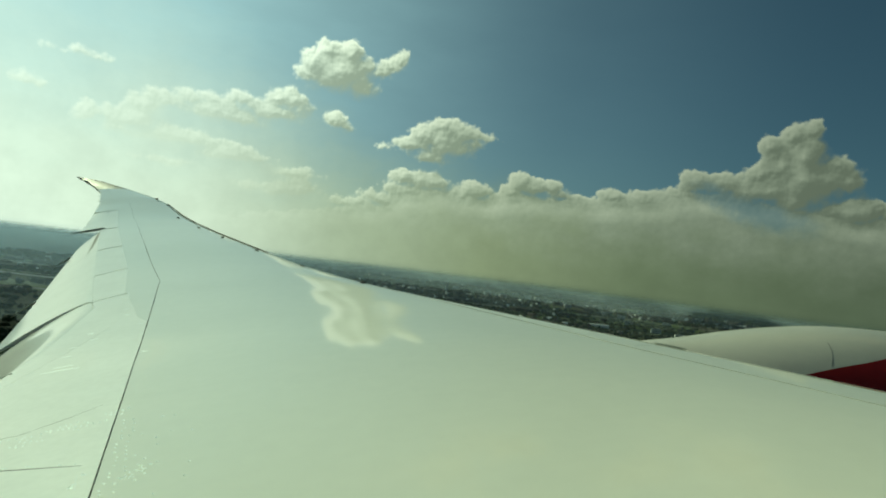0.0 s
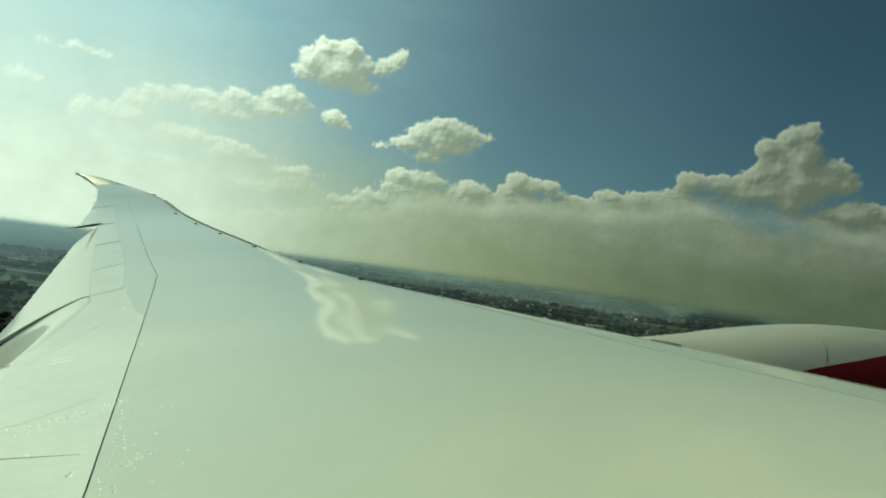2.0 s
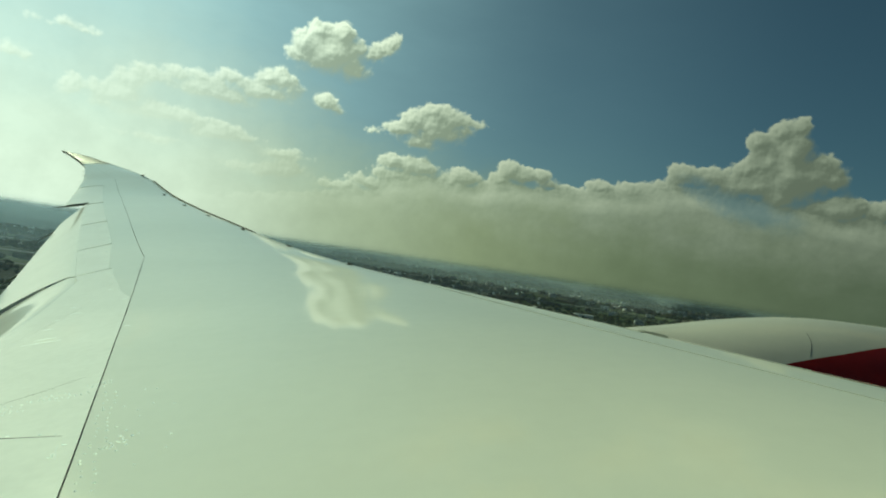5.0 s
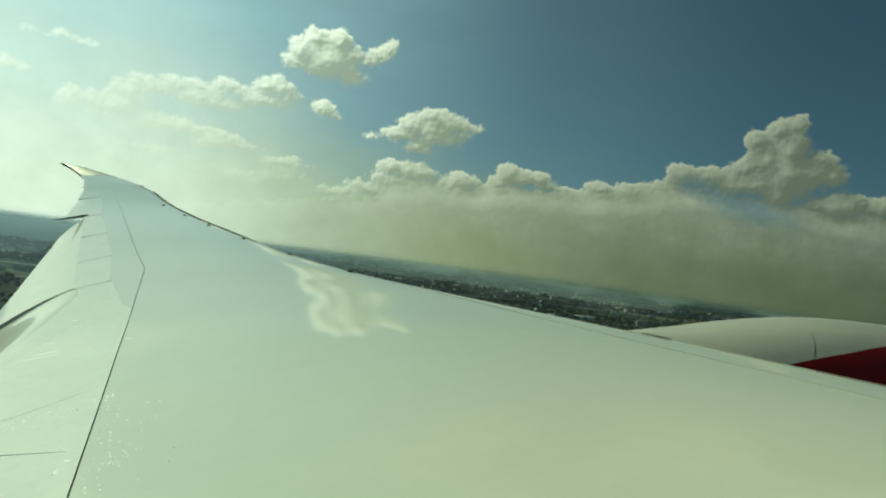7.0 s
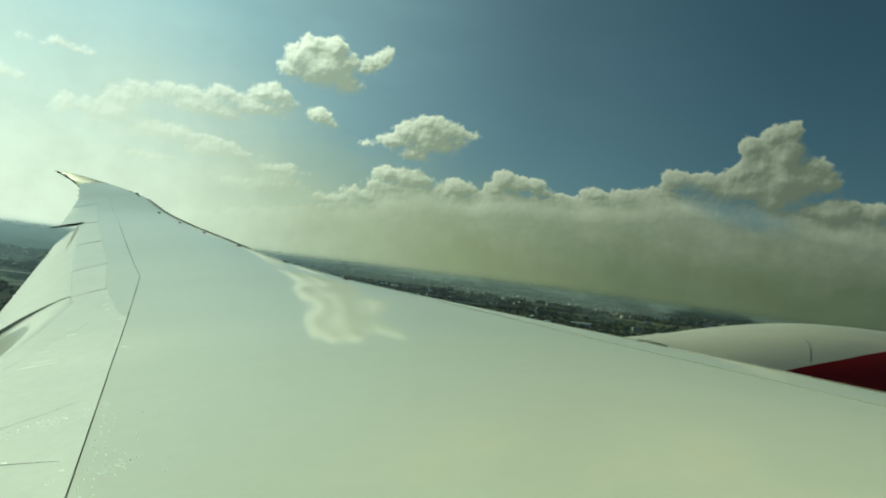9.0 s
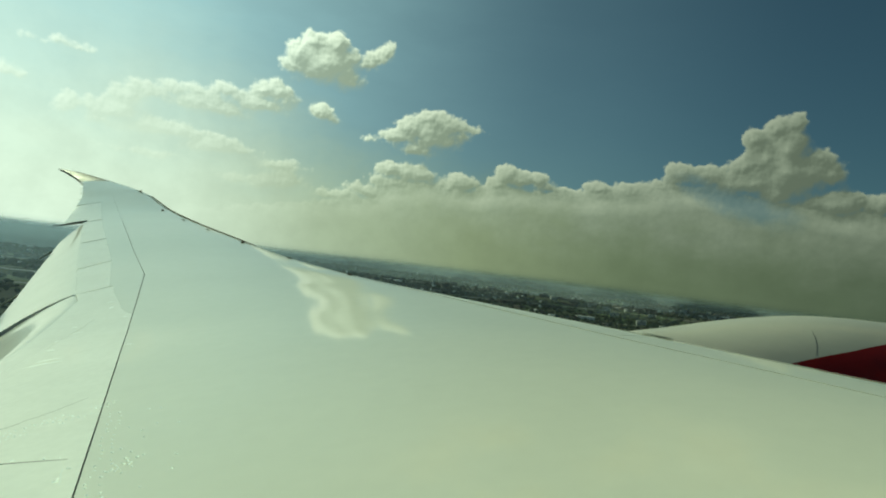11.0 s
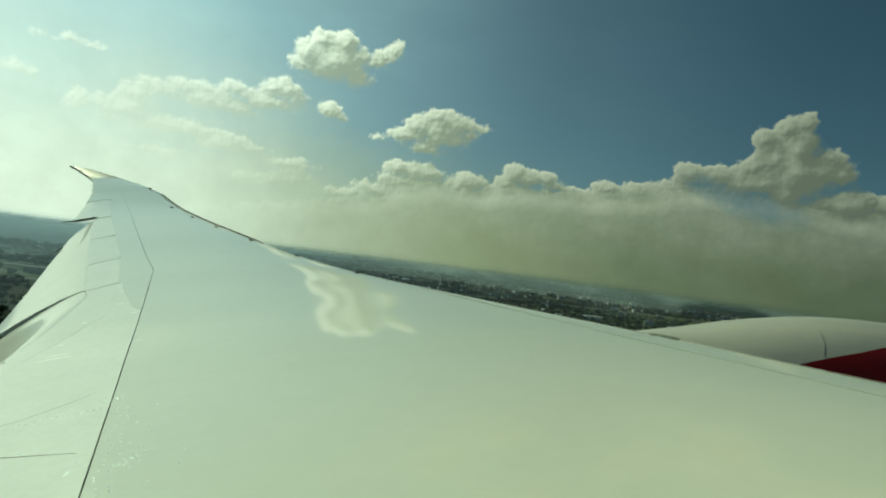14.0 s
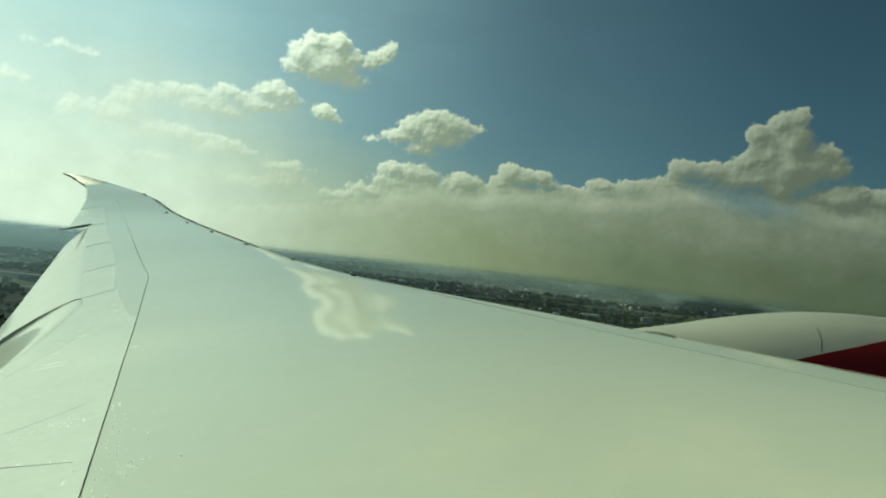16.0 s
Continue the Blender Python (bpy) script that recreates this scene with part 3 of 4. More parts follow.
def build_town():
    """Houses and sheds, each a walled box under a pitched or flat roof."""
    rnd = random.Random(11)
    verts, faces = [], []
    made = 0
    while made < 7500:
        x, y = spread(rnd, 850, 4500)
        dense = noise.noise(Vector((x, y, 3)) * 0.0018) + 0.5 * noise.noise(Vector((x, y, 9)) * 0.005)
        if dense < rnd.uniform(-0.12, 0.35) or beside_road(x, y):
            continue
        made += 1
        shed = rnd.random() < 0.10
        w, d, h = (rnd.uniform(30, 80), rnd.uniform(16, 35), rnd.uniform(6, 11)) if shed else (rnd.uniform(8, 22), rnd.uniform(7, 11), rnd.choice((4, 5, 6, 6, 9, 12)))
        q = 0.35 + rnd.choice((0, math.pi / 2)) + rnd.gauss(0, 0.12) + 0.8 * noise.noise(Vector((x, y, 20)) * 0.001)
        c, s = math.cos(q), math.sin(q)
        z = ground_at(x, y) - 1.5
        b = len(verts)
        for zz in (z, z + h + 1.5):
            for u, v in ((-w, -d), (w, -d), (w, d), (-w, d)):
                verts.append((x + (u * c - v * s) / 2, y + (u * s + v * c) / 2, zz))
        rise = d * (0.10 if shed else 0.17)
        for u in (-w * 0.5, w * 0.5):
            verts.append((x + u * c, y + u * s, z + h + 1.5 + rise))
        faces += [(b, b + 1, b + 5, b + 4), (b + 2, b + 3, b + 7, b + 6), (b + 1, b + 2, b + 6, b + 9, b + 5), (b + 3, b, b + 4, b + 8, b + 7), (b + 4, b + 5, b + 9, b + 8), (b + 6, b + 7, b + 8, b + 9)]
    me = bpy.data.meshes.new("town")
    me.from_pydata(verts, [], faces)
    me.materials.append(WALLS)
    tagged(new("town_houses", me), "low houses and pale sheds of a wide suburb", "houses", kind="stuff")


def build_trees():
    """Clumped crowns of street trees, copses and hedges."""
    rnd = random.Random(12)
    t = bmesh.new()
    bmesh.ops.create_icosphere(t, subdivisions=1, radius=1.0)
    t.verts.ensure_lookup_table()
    base = np.array([v.co[:] for v in t.verts])
    tri = np.array([[v.index for v in f.verts] for f in t.faces])
    t.free()
    vs, fs, made = [], [], 0
    while made < 24000:
        x, y = spread(rnd, 800, 4600)
        if noise.noise(Vector((x, y, 40)) * 0.004) < rnd.uniform(-0.35, 0.3) or beside_road(x, y):
            continue
        h = rnd.uniform(3, 8)
        shape = base * (h * rnd.uniform(0.7, 1.6), h * rnd.uniform(0.7, 1.6), h * 0.8) * np.random.RandomState(made).uniform(0.72, 1.25, (len(base), 1))
        vs.append(shape + (x, y, ground_at(x, y) + h * 0.55))
        fs.append(tri + made * len(base))
        made += 1
    me = bpy.data.meshes.new("trees")
    me.from_pydata(np.concatenate(vs).tolist(), [], np.concatenate(fs).tolist())
    me.materials.append(LEAVES)
    tagged(new("distant_trees", me), "dark green tree crowns scattered over the suburb", "trees", kind="stuff")


def box(bm, x0, x1, y0, y1, z0, z1):
    r = bmesh.ops.create_cube(bm, size=1.0)["verts"]
    bmesh.ops.transform(bm, verts=r, matrix=Matrix.Translation(((x0 + x1) / 2, (y0 + y1) / 2, (z0 + z1) / 2)) @ Matrix.Diagonal((x1 - x0, y1 - y0, z1 - z0, 1)))


def building(name, w, d, floors, wall, label, category, group):
    """Flat-roofed block: wall, parapet roof, stair head and a band of windows on every floor."""
    h = floors * 3.0
    root = tagged(new(name), label, category, group)
    bm = bmesh.new()
    box(bm, -w / 2, w / 2, -d / 2, d / 2, -6, h)
    part("wall", bm, wall, root, smooth=False)
    bm = bmesh.new()
    box(bm, -w / 2 - 0.3, w / 2 + 0.3, -d / 2 - 0.3, d / 2 + 0.3, h + 0.004, h + 0.9)
    part("roof", bm, wall, root, smooth=False)
    bm = bmesh.new()
    box(bm, -w * 0.12, w * 0.1, -d * 0.25, d * 0.25, h + 0.9, h + 3.6)
    part("stair_head", bm, BLOCK_GREY, root, smooth=False)
    for f in range(floors):
        bm = bmesh.new()
        box(bm, -w / 2 + 1, w / 2 - 1, -d / 2 - 0.06, -d / 2 + 0.3, f * 3 + 0.9, f * 3 + 2.2)
        part("window_band", bm, GLASS_BAND, root, smooth=False)
    return root


def stand(ob, az, r, turn=0.0, raise_=0.0):
    x, y = r * math.sin(radians(az)), r * math.cos(radians(az))
    return pose(x, y, ground_at(x, y) + raise_, 0, 0, turn - az)


def build_blocks():
    rnd = random.Random(14)
    flats = building("apartment_block", 34, 12, 5, BLOCK, "pale flat-roofed apartment block with window bands", "apartment block", "apartment blocks")
    flats.matrix_world = stand(flats, 20.4, 2500, 10)
    for az, r, turn in ((22.3, 2374, 8), (17.5, 2967, -10), (24.6, 2622, 20), (13.0, 3174, 12), (9.5, 3450, -8), (6.0, 3381, 15), (2.0, 3795, 0), (-1.5, 4002, 10), (27.5, 3174, 5), (15.0, 3795, 25), (-33.0, 2070, 10), (-30.5, 2898, -12), (4.2, 3284, 5), (11.2, 3340, -4), (19.0, 3450, 14),
                        (3.2, 3420, 3), (5.2, 3480, -6), (7.4, 3300, 8), (8.4, 3520, 0), (10.4, 3380, 12), (12.2, 3300, -9), (0.2, 3650, 6), (-3.4, 3900, 4), (21.2, 2900, 4), (16.2, 3050, 9), (18.2, 2700, -5), (23.6, 3500, 11), (25.8, 3300, 2)):
        copy_thing(flats, stand(flats, az, r, turn))
    tower = building("tower_block", 24, 18, 13, BLOCK_GREY, "tall grey tower block fading into haze", "tower block", "skyline towers")
    tower.matrix_world = stand(tower, 6.0, 3700)
    for i in range(44):
        az = rnd.choice((rnd.uniform(-36, 34), rnd.gauss(-3, 4), rnd.gauss(9, 3), rnd.gauss(-32, 2)))
        copy_thing(tower, stand(tower, az, rnd.uniform(3700, 4500), rnd.uniform(-30, 30), -rnd.uniform(8, 38)))
    bm = bmesh.new()
    loft(bm, [[(r * math.cos(q), r * math.sin(q), z) for q in [2 * math.pi * i / 12 for i in range(12)]] for z, r in ((-4, 4.2), (20, 3.4), (44, 2.8), (46, 3.6), (50, 3.6), (51, 2.6))])
    mast = part("water_tower", bm, BLOCK)
    mast.matrix_world = stand(mast, 2.4, 3100)
    tagged(mast, "slender white water tower standing among houses", "water tower")


def strip(name, pts, width, mat, label, category, lift=0.25):
    """A ribbon laid along the plain."""
    bm = bmesh.new()
    left, right = [], []
    fine = []
    for (x0, y0), (x1, y1) in zip(pts, pts[1:]):
        fine += [(x0 + (x1 - x0) * i / 24, y0 + (y1 - y0) * i / 24) for i in range(24)]
    fine.append(pts[-1])
    for i, (x, y) in enumerate(fine):
        a, b = fine[max(0, i - 1)], fine[min(len(fine) - 1, i + 1)]
        d = Vector((b[0] - a[0], b[1] - a[1])).normalized()
        z = ground_at(x, y) + lift
        left.append(bm.verts.new((x - d.y * width / 2, y + d.x * width / 2, z)))
        right.append(bm.verts.new((x + d.y * width / 2, y - d.x * width / 2, z)))
    for i in range(len(fine) - 1):
        bm.faces.new((left[i], left[i + 1], right[i + 1], right[i]))
    return tagged(part(name, bm, mat), label, category, kind="structure")


build_town()
build_trees()
build_blocks()
strip("road", [(-2400, 1600), (-900, 1560), (600, 2250), (2400, 2500)], 12, ASPHALT, "pale motorway crossing the plain", "road")
strip("road", [(-2500, 2350), (-1200, 2300), (300, 2700), (2200, 3100)], 9, ASPHALT, "pale suburban road between houses", "road", 0.35)
strip("water", [(-2600, 2900), (-1650, 2750), (-1000, 2950)], 90, LAKE, "calm lake reflecting the bright sky", "water", 0.2)
for line, wide in ROADS:
    strip("road", line, wide, ASPHALT, "wide pale motorway crossing the plain", "road", 0.4)
strip("ground_field", [(-1800, 1250), (-560, 1300)], 150, FIELD, "mown green field at the edge of the suburb", "field", 0.12)
strip("ground_field", [(-2200, 2020), (-900, 1980)], 120, FIELD, "mown green field at the edge of the suburb", "field", 0.12)


# ---- translucent sheets that imitate haze between the plain's ranks of houses ----
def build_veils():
    m = bpy.data.materials.new("haze_sheet")
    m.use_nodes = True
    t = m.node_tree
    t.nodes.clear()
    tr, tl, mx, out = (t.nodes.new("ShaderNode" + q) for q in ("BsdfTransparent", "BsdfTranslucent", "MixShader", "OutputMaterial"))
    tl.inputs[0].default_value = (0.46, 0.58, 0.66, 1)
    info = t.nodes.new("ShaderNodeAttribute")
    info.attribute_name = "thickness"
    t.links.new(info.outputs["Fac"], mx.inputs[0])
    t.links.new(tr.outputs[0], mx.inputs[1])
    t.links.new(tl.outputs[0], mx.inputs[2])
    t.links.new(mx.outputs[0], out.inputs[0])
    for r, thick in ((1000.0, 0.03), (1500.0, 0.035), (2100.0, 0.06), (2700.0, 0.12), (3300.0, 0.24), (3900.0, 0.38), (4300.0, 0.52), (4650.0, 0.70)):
        # thicker towards the sun, standing in for brighter scattered light there
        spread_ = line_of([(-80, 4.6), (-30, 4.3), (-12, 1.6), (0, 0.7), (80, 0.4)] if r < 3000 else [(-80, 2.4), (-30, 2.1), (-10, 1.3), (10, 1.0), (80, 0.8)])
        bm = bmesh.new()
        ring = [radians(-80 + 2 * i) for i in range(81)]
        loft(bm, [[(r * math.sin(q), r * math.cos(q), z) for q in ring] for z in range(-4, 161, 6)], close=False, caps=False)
        veil = part("backdrop_haze_sheet", bm, m)
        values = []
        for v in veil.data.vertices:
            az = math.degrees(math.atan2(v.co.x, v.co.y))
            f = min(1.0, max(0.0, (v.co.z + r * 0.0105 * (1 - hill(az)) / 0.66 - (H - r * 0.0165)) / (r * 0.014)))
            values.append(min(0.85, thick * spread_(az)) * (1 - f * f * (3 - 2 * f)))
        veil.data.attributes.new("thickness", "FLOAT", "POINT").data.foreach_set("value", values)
        tagged(veil, "translucent bluish sheet that imitates haze over the far plain", "haze", kind="structure")


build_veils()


# ---- sky backdrop: heaped clouds and haze, far behind everything ----
class Nodes:
    """Short hand for chains of value nodes."""

    def __init__(self, tree):
        self.n, self.l = tree.nodes, tree.links

    def put(self, socket, v):
        if isinstance(v, (int, float)):
            socket.default_value = v
        else:
            self.l.new(v, socket)

    def op(self, kind, *vals):
        k = self.n.new("ShaderNodeMath")
        k.operation = kind
        for s, v in zip(k.inputs, vals):
            self.put(s, v)
        return k.outputs[0]

    def span(self, v, a, b, c=0.0, d=1.0, smooth=True):
        k = self.n.new("ShaderNodeMapRange")
        k.interpolation_type = "SMOOTHSTEP" if smooth else "LINEAR"
        for s, x in zip(k.inputs, (v, a, b, c, d)):
            self.put(s, x)
        return k.outputs[0]

    def ramp(self, v, stops, lo, hi, grey=True):
        """Value or colour along az between lo and hi degrees."""
        k = self.n.new("ShaderNodeValToRGB")
        cr = k.color_ramp
        cr.interpolation = "LINEAR"
        for i, (x, c) in enumerate(stops):
            pos = (x - lo) / (hi - lo)
            e = cr.elements[i] if i < 2 else cr.elements.new(pos)
            e.position = pos
            e.color = (c, c, c, 1) if grey else (*c, 1)
        self.put(k.inputs[0], self.span(v, lo, hi, smooth=False))
        return k.outputs[0]

    def vec(self, x, y, z=0.0):
        k = self.n.new("ShaderNodeCombineXYZ")
        for s, v in zip(k.inputs, (x, y, z)):
            self.put(s, v)
        return k.outputs[0]

    def noise(self, v, scale, detail, rough=0.55):
        k = self.n.new("ShaderNodeTexNoise")
        k.inputs["Scale"].default_value, k.inputs["Detail"].default_value, k.inputs["Roughness"].default_value = scale, detail, rough
        self.l.new(v, k.inputs["Vector"])
        return k.outputs["Fac"]

    def vector_noise(self, v, scale, detail, rough=0.55):
        k = self.n.new("ShaderNodeTexNoise")
        k.inputs["Scale"].default_value, k.inputs["Detail"].default_value, k.inputs["Roughness"].default_value = scale, detail, rough
        self.l.new(v, k.inputs["Vector"])
        return k.outputs["Color"]

    def cells(self, v, scale):
        k = self.n.new("ShaderNodeTexVoronoi")
        k.feature = "SMOOTH_F1"
        k.inputs["Scale"].default_value, k.inputs["Smoothness"].default_value = scale, 0.35
        self.l.new(v, k.inputs["Vector"])
        return k.outputs["Distance"]


# heaps of cloud as overlapping rounds: az, el, half width, half height in degrees
LONE_HEAPS = [
    (-9.4, 15.9, 2.8, 1.7), (-6.3, 16.2, 0.9, 0.4), (0.4, 11.6, 1.5, 1.1),
    (-10.5, 17.3, 1.1, 1.0), (-8.7, 17.4, 1.2, 1.0), (-11.7, 16.3, 1.2, 1.0), (-7.5, 16.7, 1.2, 0.9), (-9.4, 15.4, 3.1, 1.5), (-7.6, 14.9, 2.0, 0.9), (-12.2, 15.2, 1.1, 0.8),
    (-5.9, 16.4, 1.0, 0.5), (-5.0, 17.0, 0.9, 0.4), (-4.2, 17.6, 0.7, 0.8), (-9.1, 11.8, 1.1, 0.7), (-8.3, 11.4, 0.8, 0.4), (0.1, 12.7, 1.3, 0.7), (-1.1, 11.7, 1.3, 0.8),
    (1.9, 12.3, 1.5, 0.8), (-2.5, 10.8, 1.4, 0.6), (0.8, 10.9, 2.3, 1.0), (-0.6, 9.9, 1.5, 0.6), (3.8, 12.3, 1.0, 0.3), (3.1, 11.5, 1.2, 0.6), (-4.6, 10.3, 0.5, 0.2),
]
SUNWARD_HEAPS = [
    (-24.3, 10.1, 1.6, 0.8), (-22.9, 10.9, 1.2, 0.7), (-21.3, 11.5, 1.3, 0.5), (-19.2, 11.6, 1.2, 0.5), (-16.9, 12.1, 1.4, 0.6), (-14.2, 12.7, 1.3, 0.7), (-12.8, 12.8, 1.2, 0.9),
    (-12.0, 12.1, 1.0, 0.7), (-18.3, 10.7, 4.8, 0.9), (-14.3, 11.6, 3.0, 0.9), (-25.2, 8.8, 2.3, 0.9), (-25.8, 8.0, 1.8, 0.6), (-19.3, 8.3, 1.5, 0.4), (-17.0, 7.5, 1.2, 0.4),
    (-21.9, 6.1, 2.5, 0.4), (-30.1, 12.8, 0.7, 0.2), (-29.1, 13.0, 0.9, 0.3), (-28.1, 12.9, 0.7, 0.2), (-32.1, 10.1, 1.3, 0.5), (-28.1, 8.8, 0.9, 0.8), (-12.4, 6.8, 2.2, 0.5), (-13.1, 5.3, 1.3, 0.8), (-11.4, 5.7, 1.6, 1.0),
    (-15.3, 5.2, 1.5, 0.6), (-24.0, 7.8, 3.2, 0.5), (-22.1, 8.2, 3.6, 1.0), (-17.7, 7.5, 3.5, 0.9), (-24.5, 9.1, 2.3, 0.9),
]
BANK_HEADS = [
    (-2.8, 8.0, 1.0, 0.7), (-1.3, 7.9, 1.2, 0.8), (0.1, 7.8, 1.2, 0.9), (-1.9, 6.9, 2.1, 0.7), (-4.3, 5.8, 2.2, 0.5), (-7.1, 5.1, 1.9, 0.4), (3.9, 7.6, 1.5, 0.8),
    (2.6, 7.1, 1.0, 0.7), (7.6, 8.8, 0.9, 0.9), (8.8, 8.4, 1.3, 0.8), (10.3, 8.7, 0.9, 0.7), (6.9, 7.8, 1.0, 0.8), (11.3, 8.0, 1.1, 0.5), (15.7, 8.5, 1.3, 0.6),
    (13.6, 7.7, 1.3, 0.5), (18.0, 8.3, 1.6, 0.8), (20.4, 8.9, 1.5, 0.6),
]
TOWER_HEADS = [
    (29.9, 10.8, 2.5, 2.2), (33.4, 8.6, 2.4, 1.2), (27.6, 10.0, 1.8, 1.2),
    (22.0, 10.3, 1.3, 0.8), (24.1, 10.3, 1.3, 0.7), (23.3, 9.8, 2.1, 0.7), (25.9, 9.7, 1.3, 0.8), (27.3, 13.3, 0.9, 0.9), (28.8, 14.2, 0.8, 0.8), (30.2, 14.6, 0.7, 0.8),
    (29.8, 12.6, 1.5, 1.9), (28.2, 11.9, 1.4, 1.4), (26.6, 11.2, 1.1, 0.7), (32.0, 12.1, 1.0, 0.6), (31.4, 10.9, 1.6, 1.3), (29.3, 9.3, 1.9, 1.3), (32.9, 10.8, 1.0, 1.0),
    (32.8, 8.7, 1.8, 1.0), (31.0, 7.9, 1.6, 0.8), (34.3, 8.4, 1.0, 0.8), (36.2, 8.7, 1.1, 0.8), (33.7, 6.1, 0.5, 0.5), (36.4, 6.2, 1.2, 0.6),
]
BANK = [(-40, 1.2), (-16, 2.6), (-8.5, 4.6), (-4.2, 5.6), (-1.9, 7.2), (1, 7.6), (4.6, 7.5), (7.5, 8.2), (11, 7.9), (16, 8.5), (20.4, 9.3), (23.4, 9.8), (26, 9.5), (29.3, 9.2), (32.2, 8.8), (37, 8.5), (42, 8.5)]


def cloud_group():
    """Depth inside the clouds, in degrees, at a direction (az, el)."""
    g = bpy.data.node_groups.new("cloud_density", "ShaderNodeTree")
    g.interface.new_socket("Place", in_out="INPUT", socket_type="NodeSocketVector")
    for name in ("Depth", "Body", "Under"):
        g.interface.new_socket(name, in_out="OUTPUT", socket_type="NodeSocketFloat")
    k = Nodes(g)
    gi, go = g.nodes.new("NodeGroupInput"), g.nodes.new("NodeGroupOutput")
    p = gi.outputs[0]
    # uneven outlines
    stir = k.vector_noise(p, 0.55, 4, 0.55)
    warp = g.nodes.new("ShaderNodeVectorMath")
    warp.operation = "MULTIPLY_ADD"
    k.l.new(stir, warp.inputs[0])
    warp.inputs[1].default_value, warp.inputs[2].default_value = (1.0, 0.9, 0), (-0.5, -0.45, 0)
    moved = g.nodes.new("ShaderNodeVectorMath")
    k.l.new(p, moved.inputs[0])
    k.l.new(warp.outputs[0], moved.inputs[1])
    q = moved.outputs[0]
    sep = g.nodes.new("ShaderNodeSeparateXYZ")
    k.l.new(q, sep.inputs[0])
    az, el = sep.outputs[0], sep.outputs[1]
    mask = None
    for a, e, w, h in LONE_HEAPS + SUNWARD_HEAPS + BANK_HEADS + TOWER_HEADS:
        d = g.nodes.new("ShaderNodeVectorMath")
        d.operation = "MULTIPLY_ADD"
        k.l.new(q, d.inputs[0])
        d.inputs[1].default_value, d.inputs[2].default_value = (1 / w, 1 / h, 0), (-a / w, -e / h, 0)
        r = g.nodes.new("ShaderNodeVectorMath")
        r.operation = "LENGTH"
        k.l.new(d.outputs[0], r.inputs[0])
        m = k.op("MULTIPLY_ADD", r.outputs["Value"], -min(w, h), min(w, h))
        mask = m if mask is None else k.op("SMOOTH_MAX", mask, m, 0.7)
    top = k.op("MULTIPLY", k.ramp(az, [(a, e / 20) for a, e in BANK], -40, 42), 20.0)
    under = k.op("SUBTRACT", top, el)
    mask = k.op("SMOOTH_MAX", mask, k.op("MINIMUM", k.op("MULTIPLY", under, 0.8), 1.3), 0.3)
    puff = k.op("ADD", k.op("MULTIPLY", k.cells(q, 0.8), -0.40), k.op("MULTIPLY", k.cells(q, 1.7), -0.34))
    puff = k.op("ADD", puff, k.op("MULTIPLY", k.cells(p, 3.4), -0.13))
    fray = k.op("MULTIPLY_ADD", k.noise(p, 0.9, 8, 0.5), 0.40, -0.20)
    k.l.new(k.op("ADD", k.op("ADD", mask, fray), k.op("ADD", puff, 0.62)), go.inputs[0])
    k.l.new(mask, go.inputs[1])
    k.l.new(under, go.inputs[2])
    return g


